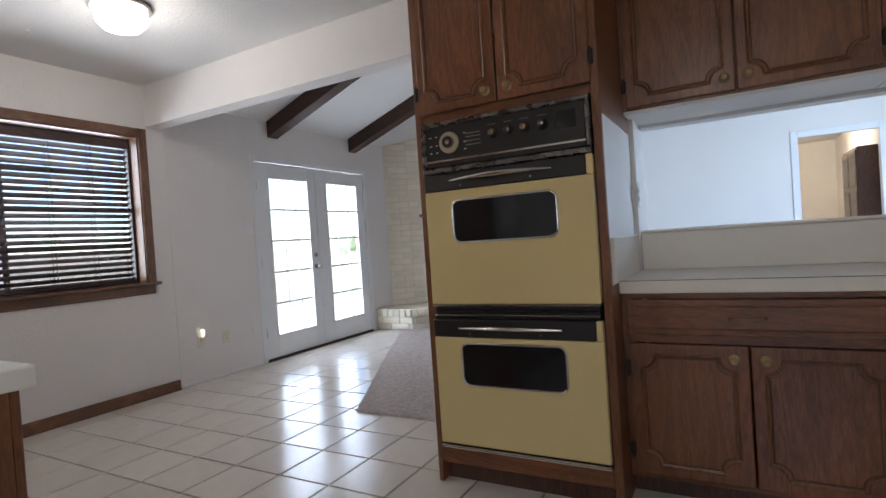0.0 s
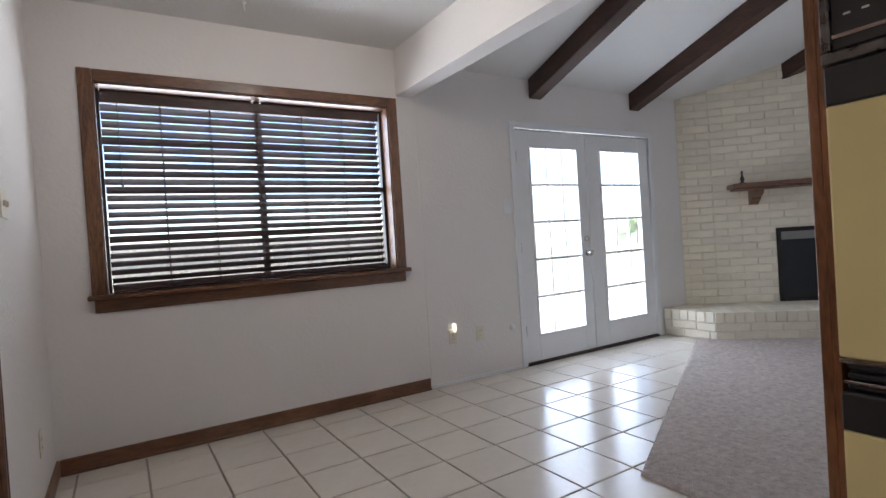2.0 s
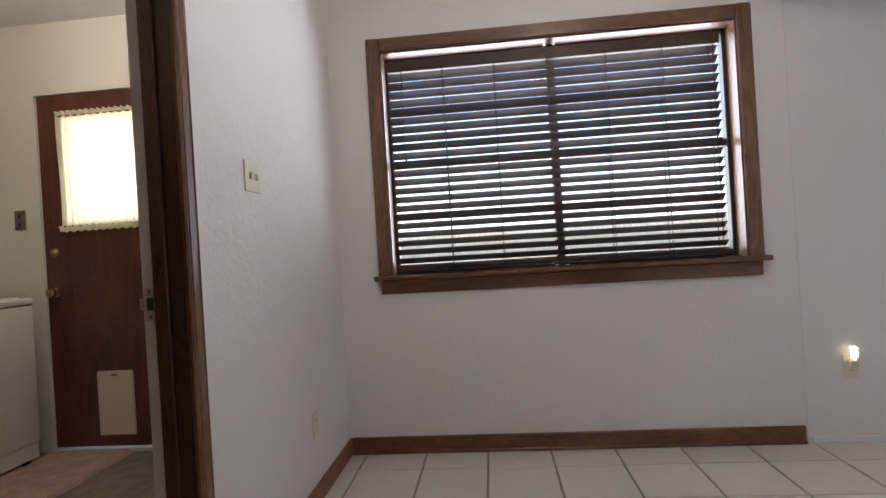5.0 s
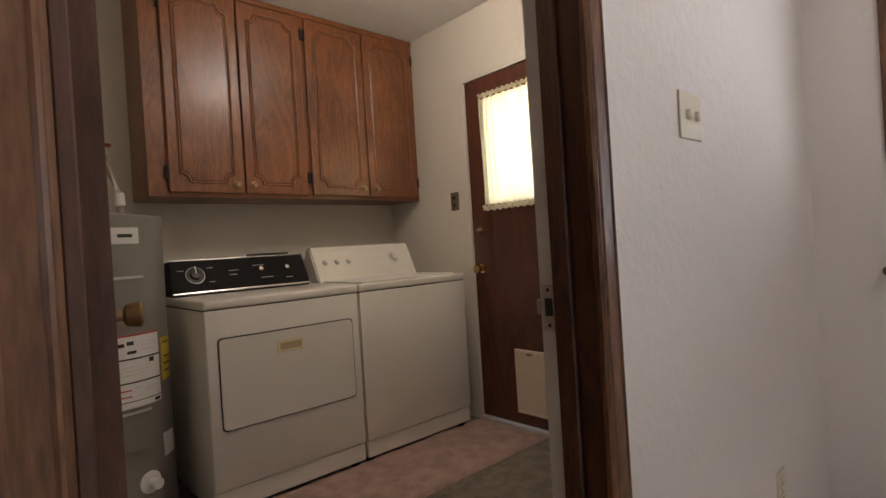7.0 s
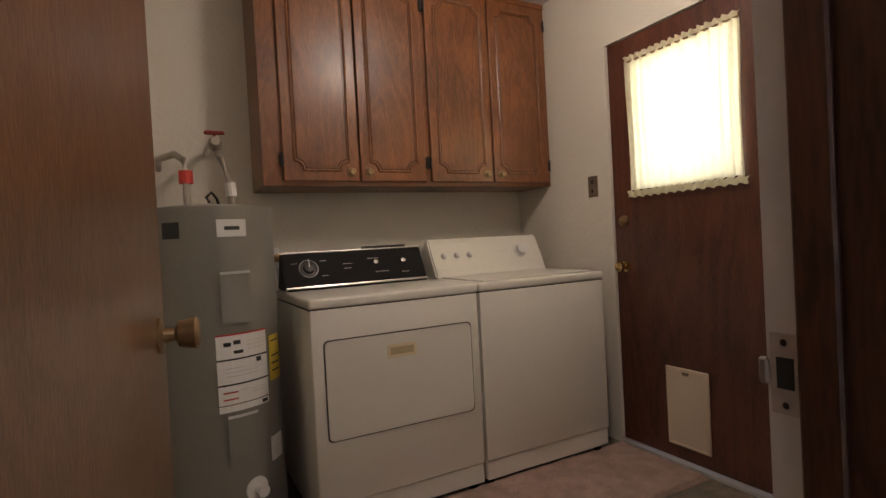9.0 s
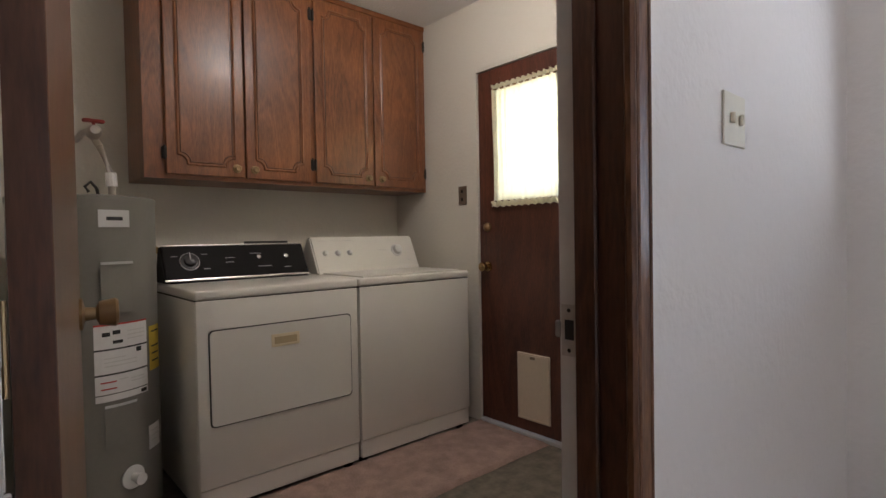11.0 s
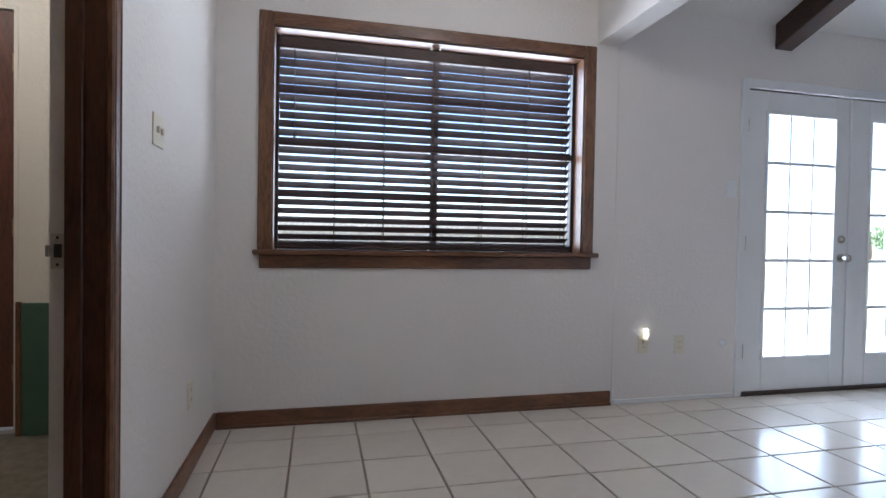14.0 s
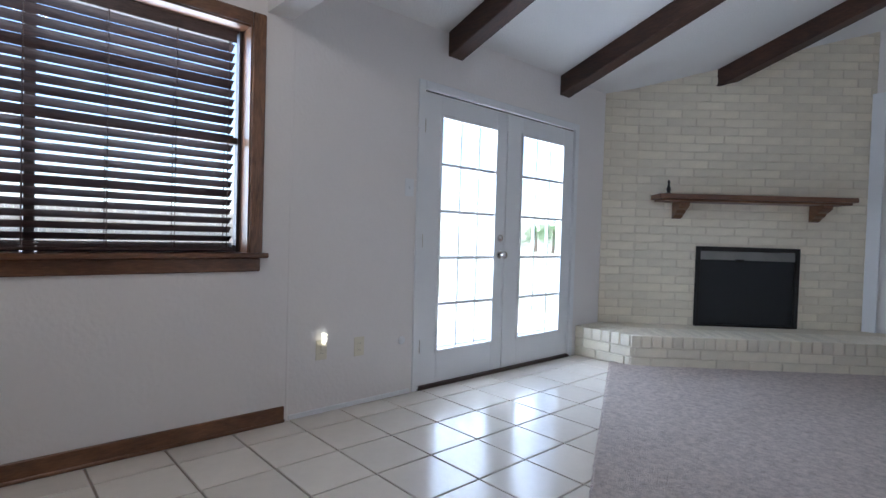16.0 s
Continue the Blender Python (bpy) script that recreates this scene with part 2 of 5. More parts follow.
SCREEN = mat("fireplace_mesh_screen", (0.012, 0.013, 0.016), 0.6, vary=0.3, scale=150, fine=0.4, bump_scale=400)
SOOT = mat("firebox_soot", (0.02, 0.018, 0.017), 0.9)
BRONZE = mat("dark_bronze_window_frame", (0.06, 0.05, 0.045), 0.4, metal=0.5)
GREEN = mat("green_board", (0.055, 0.115, 0.075), 0.5, vary=0.12)
GRASS = mat("lawn", (0.26, 0.26, 0.17), 0.95, vary=0.4, scale=3, bump=0.02, bump_scale=40)
PATIO = mat("patio_concrete", (0.60, 0.58, 0.54), 0.9, vary=0.15, scale=2)
LEAF = mat("hedge_leaf", (0.07, 0.15, 0.035), 0.6, vary=0.5, scale=3, per_object=0.2)
BARK = mat("tree_bark", (0.10, 0.075, 0.055), 0.9, vary=0.3, scale=12)
FENCE = wood("grey_fence_wood", (0.20, 0.17, 0.14), (0.42, 0.37, 0.31), rough=0.8, coat=0.0)


# ---- mesh helpers ----
def box(bm, lo, hi, bev=0.0, seg=1):
    x0, y0, z0 = [min(a, b) for a, b in zip(lo, hi)]
    x1, y1, z1 = [max(a, b) for a, b in zip(lo, hi)]
    v = [bm.verts.new(p) for p in ((x0, y0, z0), (x1, y0, z0), (x1, y1, z0), (x0, y1, z0), (x0, y0, z1), (x1, y0, z1), (x1, y1, z1), (x0, y1, z1))]
    fs = [bm.faces.new([v[i] for i in q]) for q in ((3, 2, 1, 0), (4, 5, 6, 7), (0, 1, 5, 4), (1, 2, 6, 5), (2, 3, 7, 6), (3, 0, 4, 7))]
    if bev:
        es = list({e for f in fs for e in f.edges})
        bmesh.ops.bevel(bm, geom=es, offset=bev, segments=seg, affect="EDGES", profile=0.5)
    return bm


def one(lo, hi, bev=0.0, seg=1):
    return box(bmesh.new(), lo, hi, bev, seg)


def tube(bm, pts, r, n=8, closed=False):
    pts = [Vector(p) for p in pts]
    rings = []
    k = len(pts)
    up = Vector((0, 0, 1))
    for i, p in enumerate(pts):
        a = pts[i - 1] if (i or closed) else p
        b = pts[(i + 1) % k] if (i < k - 1 or closed) else p
        d = (b - a).normalized()
        ref = up if abs(d.dot(up)) < 0.95 else Vector((1, 0, 0))
        s = d.cross(ref).normalized()
        q = s.cross(d).normalized()
        rr = r[i] if isinstance(r, (list, tuple)) else r
        rings.append([bm.verts.new(p + rr * (math.cos(2 * math.pi * j / n) * s + math.sin(2 * math.pi * j / n) * q)) for j in range(n)])
    for i in range(k if closed else k - 1):
        a, b = rings[i], rings[(i + 1) % k]
        for j in range(n):
            bm.faces.new((a[j], a[(j + 1) % n], b[(j + 1) % n], b[j]))
    if not closed:
        bm.faces.new(list(reversed(rings[0])))
        bm.faces.new(rings[-1])
    return bm


def lathe(bm, base, axis, profile, n=24):
    """profile: (distance along the axis, radius) pairs, closed at both ends."""
    base, axis = Vector(base), Vector(axis).normalized()
    ref = Vector((0, 0, 1)) if abs(axis.z) < 0.9 else Vector((1, 0, 0))
    s = axis.cross(ref).normalized()
    q = axis.cross(s).normalized()
    rings = [[bm.verts.new(base + d * axis + r * (math.cos(2 * math.pi * j / n) * s + math.sin(2 * math.pi * j / n) * q)) for j in range(n)] for d, r in profile]
    for a, b in zip(rings, rings[1:]):
        for j in range(n):
            bm.faces.new((a[j], a[(j + 1) % n], b[(j + 1) % n], b[j]))
    bm.faces.new(list(reversed(rings[0])))
    bm.faces.new(rings[-1])
    return bm


def mesh_of(bm, name, material, smooth=False):
    bmesh.ops.recalc_face_normals(bm, faces=bm.faces)
    me = bpy.data.meshes.new(name)
    bm.to_mesh(me)
    bm.free()
    me.materials.append(material)
    if smooth:
        for p in me.polygons:
            p.use_smooth = True
        me.set_sharp_from_angle(angle=radians(38))
    return me


def part(name, bm, material, parent=None, label="", smooth=False):
    ob = new(name, mesh_of(bm, name, material, smooth))
    ob.parent = parent
    if label:
        ob["label"] = label
    return ob


def thing(name, at, label, category, group="", rz=0.0, kind=""):
    ob = new(name)
    ob.empty_display_size = 0.1
    ob.matrix_world = pose(*at, 0, 0, rz)
    bpy.context.view_layer.update()
    return tagged(ob, label, category, group, kind)


def structure(name, bm, material, label, category):
    return tagged(part(name, bm, material), label, category, kind="structure")


# ---- structure: floors ----
XW = -3.65
structure("floor_base", box(bmesh.new(), (-3.80, -2.5, -0.15), (3.2, 8.75, -0.012)), GROUT, "brown grout bed under the cream floor tiles", "floor")
structure("floor_laundry", one((-3.79, -1.40, -0.0115), (-1.45, 1.20, 0.0)), VINYL, "brown-grey mottled vinyl floor of the laundry room", "floor")
structure("floor_hall", one((-0.48, 3.72, -0.011), (3.2, 8.38, 0.004)), CARPET, "taupe carpet in the dining room", "floor")
structure("floor_hall_far", one((0.95, 8.38, -0.15), (2.4, 12.3, 0.004)), CARPET, "taupe carpet in the hallway", "floor")

# ---- structure: walls ----
# west wall: breakfast window, french doors; the laundry stretch stands a little further out
WY0, WY1, WZ0, WZ1 = 1.555, 3.365, 0.94, 2.125
DY0, DY1, DZ1 = 4.52, 6.33, 2.055
bm = bmesh.new()
XO = -3.82
box(bm, (XO, 1.279, -0.1), (XW, WY0, 2.60))
box(bm, (XO, WY0, -0.1), (XW, WY1, WZ0))
box(bm, (XO, WY0, WZ1), (XW, WY1, 2.60))
box(bm, (XO, WY1, -0.1), (XW, DY0, 2.60))
box(bm, (XO, DY0, DZ1), (XW, DY1, 2.60))
box(bm, (XO, DY1, -0.1), (XW, 8.75, 2.60))
wall_w = structure("wall_west", bm, WALL, "white textured wall with a window and french doors", "wall")
LX = -3.775
BY0, BY1, BZ1 = -0.56, 0.345, 2.125
bm = bmesh.new()
box(bm, (-3.93, -1.50, -0.1), (LX, BY0, 2.60))
box(bm, (-3.93, BY1, -0.1), (LX, 1.283, 2.60))
box(bm, (-3.93, BY0, BZ1), (LX, BY1, 2.60))
structure("wall_laundry_west", bm, LWALL, "off-white laundry wall around the back door", "wall")
structure("wall_laundry_south", one((LX, -1.50, -0.1), (-1.40, -1.36, 2.60)), LWALL, "off-white laundry wall behind the machines", "wall")
structure("wall_laundry_east", one((-1.452, -1.36, -0.1), (-1.40, 1.076, 2.60)), LWALL, "off-white laundry wall beside the water heater", "wall")
# wall between laundry and breakfast room, with the doorway
JX0, JX1 = -2.263, -1.495
bm = bmesh.new()
box(bm, (LX, 1.147, -0.1), (JX0, 1.28, 2.60))
box(bm, (JX0, 1.147, 2.075), (JX1, 1.28, 2.60))
box(bm, (JX1, 1.076, -0.1), (-1.36, 1.28, 2.60))
structure("wall_switch", bm, WALL, "white textured wall with the laundry doorway", "wall")
structure("wall_kitchen_west", one((-1.40, -2.45, -0.1), (-1.36, 1.076, 2.60)), WALL, "white kitchen wall behind the counter", "wall")
# South opening is added out of view to let light into the kitchen.
bm = bmesh.new()
box(bm, (-1.40, -2.6, -0.1), (0.30, -2.45, 2.60))
box(bm, (1.70, -2.6, -0.1), (3.2, -2.45, 2.60))
box(bm, (0.30, -2.6, -0.1), (1.70, -2.45, 1.08))
box(bm, (0.30, -2.6, 2.05), (1.70, -2.45, 2.60))
structure("wall_kitchen_south", bm, WALL, "white kitchen wall with an added, unseen opening for light", "wall")
# East opening is added out of view for the dining room's daylight.
bm = bmesh.new()
box(bm, (3.05, -2.6, -0.1), (3.2, 5.3, 2.60))
box(bm, (3.05, 7.1, -0.1), (3.2, 8.53, 2.60))
box(bm, (3.05, 5.3, -0.1), (3.2, 7.1, 0.8))
box(bm, (3.05, 5.3, 2.2), (3.2, 7.1, 2.60))
structure("wall_east", bm, WALL, "white outer wall on the far side", "wall")
# header over the den opening, the half wall and the wall over the upper cabinets
structure("wall_header", one((XW, 3.44, 2.214), (0.13, 3.578, 2.60)), WALL, "white dropped header between breakfast room and den", "wall")
structure("wall_pass_through", one((0.132, 3.64, -0.1), (3.05, 3.76, 1.080), 0.002), WALL, "low white wall under the pass-through", "wall")
structure("wall_pass_through_head", one((0.135, 3.705, 1.620), (3.05, 3.80, 2.60), 0.002), WALL, "white wall over the pass-through", "wall")
structure("wall_oven_return", one((-0.02, 3.50, -0.1), (0.129, 3.80, 2.60)), WALL, "white wall end beside the oven cabinet", "wall")
structure("wall_den_east", one((-0.60, 3.62, -0.1), (-0.48, 8.63, 3.7)), WALL, "white wall between den and dining room", "wall")
# den north wall and dining north wall with the hall doorway
structure("wall_den_north", one((XW, 8.63, -0.1), (-0.48, 8.75, 3.7)), WALL, "white den wall beside the fireplace", "wall")
HX0, HX1, HZ = 1.26, 2.04, 2.06
bm = bmesh.new()
box(bm, (-0.48, 8.40, -0.1), (HX0, 8.52, 2.60))
box(bm, (HX1, 8.40, -0.1), (3.05, 8.52, 2.60))
box(bm, (HX0, 8.40, HZ), (HX1, 8.52, 2.60))
structure("wall_dining_north", bm, WALL, "white dining room wall with a hall doorway", "wall")
bm = bmesh.new()
box(bm, (1.02, 8.52, -0.1), (1.12, 12.2, 2.5))
box(bm, (2.18, 8.52, -0.1), (2.28, 12.2, 2.5))
box(bm, (1.02, 12.2, -0.1), (2.28, 12.3, 2.5))
structure("wall_hall", bm, mat("warm_hall_paint", (0.80, 0.77, 0.72), 0.7, vary=0.04), "cream hallway walls", "wall")

# ---- structure: ceilings ----
structure("ceiling_breakfast_kitchen", one((XW, 1.28, 2.55), (3.05, 3.44, 2.70)), CEIL, "flat white textured ceiling", "ceiling")
structure("ceiling_kitchen", one((-1.36, -2.45, 2.55), (3.05, 1.28, 2.70)), CEIL, "flat white textured ceiling", "ceiling")
structure("ceiling_laundry", one((LX, -1.36, 2.53), (-1.452, 1.147, 2.70)), CEIL, "flat white laundry ceiling", "ceiling")
structure("ceiling_dining", one((-0.48, 3.80, 2.47), (3.05, 8.40, 2.62)), CEIL, "flat white dining room ceiling", "ceiling")
structure("ceiling_hall", one((1.12, 8.52, 2.42), (2.18, 12.2, 2.55)), CEIL, "flat white hallway ceiling", "ceiling")
SLOPE, ZV = 0.36, 2.47


def vault(x):
    return ZV + SLOPE * (x - XW)


bm = bmesh.new()
vs = [bm.verts.new(p) for p in ((XW, 3.60, vault(XW)), (-0.60, 3.60, vault(-0.60)), (-0.60, 8.63, vault(-0.60)), (XW, 8.63, vault(XW)))]
f = bm.faces.new(vs)
ex = bmesh.ops.extrude_face_region(bm, geom=[f])
bmesh.ops.translate(bm, verts=[v for v in ex["geom"] if isinstance(v, bmesh.types.BMVert)], vec=(0, 0, 0.15))
structure("ceiling_den", bm, CEIL, "sloped white vaulted den ceiling", "ceiling")
structure("wall_den_gable", one((XW, 3.50, 2.60), (-0.48, 3.60, 3.7)), WALL, "white gable over the header", "wall")


# ---- structure: ceiling beams ----
for y in (4.735, 6.055, 7.575):
    bm = bmesh.new()
    xs = XW + 0.002 if y < 7 else -3.0
    pts = [(xs, -0.165), (-0.60, -0.165), (-0.60, 0.01), (xs, 0.01)]
    a = [bm.verts.new((x, y, vault(x) + d)) for x, d in pts]
    b = [bm.verts.new((x, y + 0.14, vault(x) + d)) for x, d in pts]
    bm.faces.new(a)
    bm.faces.new(list(reversed(b)))
    for i in range(4):
        bm.faces.new((a[i], b[i], b[(i + 1) % 4], a[(i + 1) % 4]))
    bmesh.ops.bevel(bm, geom=list(bm.edges), offset=0.006, segments=1, affect="EDGES")
    tagged(part("ceiling_beam", bm, BEAMWOOD), "dark-stained wooden beam under the vaulted ceiling", "beam", "den ceiling beams", "structure")

# ---- structure: baseboards and corner bead ----
bm = one((XW, 1.295, 0.0), (XW + 0.014, 3.575, 0.088), 0.004)
box(bm, (XW + 0.014, 1.295, 0.0), (XW + 0.024, 3.575, 0.018), 0.004)
structure("baseboard_west", bm, CASING_Y, "brown stained wooden baseboard under the window", "baseboard")
bm = one((XW + 0.002, 1.28, 0.0), (-2.282, 1.294, 0.088), 0.004)
structure("baseboard_switch_wall", bm, OAK_X, "brown stained wooden baseboard beside the doorway", "baseboard")
structure("trim_wall_seam", one((XW, 3.585, 0.0), (XW + 0.004, 3.60, 2.217), 0.0015), WALL, "faint vertical seam strip on the white wall", "trim")
structure("baseboard_den", one((XW, 3.602, 0.0), (XW + 0.009, 4.47, 0.03), 0.003), TRIMWHITE, "thin white base strip", "baseboard")


# ---- breakfast window ----
window = thing("window_1", (XW, (WY0 + WY1) / 2, WZ0), "brown wood-framed window with dark slatted blinds", "window", kind="structure")
WH, WT = (WY1 - WY0) / 2, WZ1 - WZ0
for nm, lo, hi in (("window_frame", (-0.004, -WH - 0.065, -0.01), (0.018, -WH + 0.004, WT + 0.065)), ("window_frame", (-0.004, WH - 0.004, -0.01), (0.018, WH + 0.065, WT + 0.065))):
    part(nm, one(lo, hi, 0.005), CASING, window)
part("window_frame", one((-0.004, -WH + 0.005, WT - 0.004), (0.017, WH - 0.005, WT + 0.064), 0.005), CASING_Y, window)
part("window_sill", one((-0.10, -WH - 0.085, -0.026), (0.058, WH + 0.085, 0.0), 0.006), CASING_Y, window)
part("apron", one((0.0, -WH - 0.055, -0.098), (0.016, WH + 0.055, -0.027), 0.005), CASING_Y, window)
for s in (-1, 1):
    part("jamb_lining", one((-0.165, s * WH, 0.0), (0.0, s * (WH - 0.012), WT)), CASING, window)
part("jamb_lining", one((-0.165, -WH + 0.013, WT - 0.012), (-0.005, WH - 0.013, WT)), CASING_Y, window)
for y in (-WH + 0.013, -0.020, WH - 0.032):
    part("sash_stile", one((-0.15, y, 0.0), (-0.10, y + (0.040 if y == -0.020 else 0.018), WT - 0.013), 0.003), BRONZE, window)
for z, hz in ((0.001, 0.036), (WT / 2 - 0.02, 0.036), (WT - 0.030, 0.016)):
    part("sash_rail", one((-0.145, -WH + 0.034, z), (-0.105, -0.03, z + hz), 0.003), BRONZE, window)
    part("sash_rail", one((-0.145, 0.03, z), (-0.105, WH - 0.034, z + hz), 0.003), BRONZE, window)
for a, b in ((-WH + 0.028, -0.02), (0.02, WH - 0.028)):
    g = part("pane", one((-0.127, a, 0.02), (-0.123, b, WT - 0.03)), GLASS, window)
    g.visible_shadow = False

# blinds
blind = thing("window_blind", (XW - 0.040, (WY0 + WY1) / 2, WZ0 + 0.005), "dark brown wooden slatted blind, slats half open", "blind")
BL0, BL1 = -WH + 0.034, WH - 0.085
part("headrail", one((-0.028, BL0, WT - 0.112), (0.026, BL1, WT - 0.062), 0.004), SLATWOOD, blind)
part("valance", one((0.0265, BL0 - 0.004, WT - 0.118), (0.033, BL1 + 0.004, WT - 0.056), 0.003), SLATWOOD, blind)
bm = bmesh.new()
prof = [(-0.026, -0.0014), (-0.012, 0.0004), (0.0, 0.001), (0.012, 0.0004), (0.026, -0.0014), (0.026, 0.0010), (0.012, 0.0030), (0.0, 0.0036), (-0.012, 0.0030), (-0.026, 0.0010)]
a = [bm.verts.new((x, BL0, z)) for x, z in prof]
b = [bm.verts.new((x, BL1, z)) for x, z in prof]
bm.faces.new(a)
bm.faces.new(list(reversed(b)))
for i in range(len(prof)):
    bm.faces.new((a[i], b[i], b[(i + 1) % len(prof)], a[(i + 1) % len(prof)]))
slat_mesh = mesh_of(bm, "slat", SLATWOOD)
SLATS = 22
for i in range(SLATS):
    s = new("slat", slat_mesh)
    s.parent = blind
    tilt = (-44 if i in (5, 11, 17) else -33.5) + random.uniform(-1.6, 1.6)
    s.matrix_local = pose(0, random.uniform(-0.003, 0.003), 0.066 + i * (WT - 0.140 - 0.066) / (SLATS - 1), 0, tilt, 0)
part("bottom_rail", one((-0.026, BL0, 0.003), (0.026, BL1, 0.019), 0.004), SLATWOOD, blind)
# spare slats lie stacked on the bottom rail
for k in range(4):
    s = new("slat", slat_mesh)
    s.parent = blind
    s.matrix_local = pose(random.uniform(-0.002, 0.002), random.uniform(-0.004, 0.004), 0.0225 + k * 0.0062, 0, random.uniform(-3, 1), 0)
for y in (-0.575, -0.305, -0.030, 0.265, 0.545, 0.79):
    for x in (-0.027, 0.027):
        part("ladder_cord", one((x - 0.0012, y - 0.0022, 0.02), (x + 0.0012, y + 0.0022, WT - 0.07)), SLATWOOD, blind)
bm = tube(bmesh.new(), [(0.038, BL0 + 0.08, WT - 0.09), (0.037, BL0 + 0.082, 0.62)], 0.0022, 6)
lathe(bm, (0.037, BL0 + 0.082, 0.585), (0, 0, 1), [(0, 0.003), (0.01, 0.007), (0.03, 0.006), (0.037, 0.002)], 8)
part("pull_cord", bm, SLATWOOD, blind)

# ---- french doors ----
frd = thing("door_1", (XW, 5.425, 0.0), "pair of white french doors with fifteen-lite glass, closed", "french doors", kind="structure")
HWD = (DY1 - DY0) / 2
for s in (-1, 1):
    part("casing", one((-0.002, s * (HWD - 0.022), 0.0), (0.012, s * (HWD + 0.035), DZ1 + 0.045), 0.004), TRIMWHITE, frd)
    part("jamb", one((-0.168, s * HWD, 0.0), (-0.003, s * (HWD - 0.022), DZ1 - 0.001)), TRIMWHITE, frd)
part("casing", one((-0.002, -HWD + 0.023, DZ1 - 0.012), (0.012, HWD - 0.023, DZ1 + 0.045), 0.004), TRIMWHITE, frd)
part("threshold", one((-0.17, -HWD + 0.003, -0.02), (0.012, HWD - 0.003, 0.022), 0.006), mat("dark_threshold", (0.05, 0.03, 0.022), 0.5), frd, "dark bronze threshold")
# Dark strip that stands for the shade in the gap over the leaves.
part("head_gap", one((-0.06, -HWD + 0.024, DZ1 - 0.020), (-0.012, HWD - 0.024, DZ1 - 0.0125)), DARKGAP, frd)
ZG0, ZG1 = 0.252, 1.885
for side in (-1, 1):
    y0, y1 = (-HWD + 0.026, -0.003) if side < 0 else (0.003, HWD - 0.026)
    g0, g1 = (-0.715, -0.145) if side < 0 else (0.165, 0.730)
    leaf = new("door_leaf")
    leaf.parent = frd
    zt = DZ1 - 0.024
    bm = bmesh.new()
    box(bm, (-0.052, y0, 0.026), (-0.008, g0, zt), 0.003)
    box(bm, (-0.052, g1, 0.026), (-0.008, y1, zt), 0.003)
    box(bm, (-0.0515, g0, 0.026), (-0.0085, g1, ZG0), 0.002)
    box(bm, (-0.0515, g0, ZG1), (-0.0085, g1, zt), 0.002)
    part("door_slab", bm, TRIMWHITE, leaf)
    bm = bmesh.new()
    for lo, hi in (((-0.01, g0 - 0.016, ZG0 - 0.016), (0.003, g0 + 0.006, ZG1 + 0.016)), ((-0.01, g1 - 0.006, ZG0 - 0.016), (0.003, g1 + 0.016, ZG1 + 0.016)), ((-0.01, g0 + 0.007, ZG0 - 0.016), (0.003, g1 - 0.007, ZG0 + 0.006)), ((-0.01, g0 + 0.007, ZG1 - 0.006), (0.003, g1 - 0.007, ZG1 + 0.016))):
        box(bm, lo, hi, 0.004)
    part("glazing_frame", bm, TRIMWHITE, leaf)
    for i in range(1, 3):
        y = g0 + (g1 - g0) * i / 3
        part("muntin", one((-0.034, y - 0.0055, ZG0), (-0.006, y + 0.0055, ZG1), 0.002), TRIMWHITE, leaf)
    for i in range(1, 5):
        z = ZG0 + (ZG1 - ZG0) * i / 5
        part("muntin", one((-0.033, g0, z - 0.011), (-0.007, g1, z + 0.011), 0.003), TRIMWHITE, leaf)
    for i in range(3):
        for j in range(5):
            ya, yb = g0 + (g1 - g0) * i / 3, g0 + (g1 - g0) * (i + 1) / 3
            za, zb = ZG0 + (ZG1 - ZG0) * j / 5, ZG0 + (ZG1 - ZG0) * (j + 1) / 5
            p = part("pane", one((-0.023, ya + 0.007, za + 0.007), (-0.019, yb - 0.007, zb - 0.007)), GLASS, leaf)
            p.visible_shadow = False
    for z in (0.30, 1.02, 1.80):
        y = y0 if side < 0 else y1
        part("hinge", tube(bmesh.new(), [(-0.001, y - side * 0.0, z - 0.045), (-0.001, y, z + 0.045)], 0.008, 8), CHROME if side < 0 else TRIMWHITE, leaf)
part("astragal", one((-0.009, -0.028, 0.03), (0.004, 0.022, DZ1 - 0.026), 0.003), TRIMWHITE, frd)
for z, r in ((0.925, 0.027), (1.055, 0.024)):
    bm = lathe(bmesh.new(), (-0.008, -0.078, z), (1, 0, 0), [(0, 0.031), (0.010, 0.030), (0.013, 0.014), (0.035, 0.013), (0.04, r), (0.062, r), (0.068, r * 0.7)] if z < 1 else [(0, 0.028), (0.012, 0.027), (0.018, 0.02), (0.022, 0.014)], 20)
    part("knob", bm, CHROME, frd, "satin nickel knob", True)


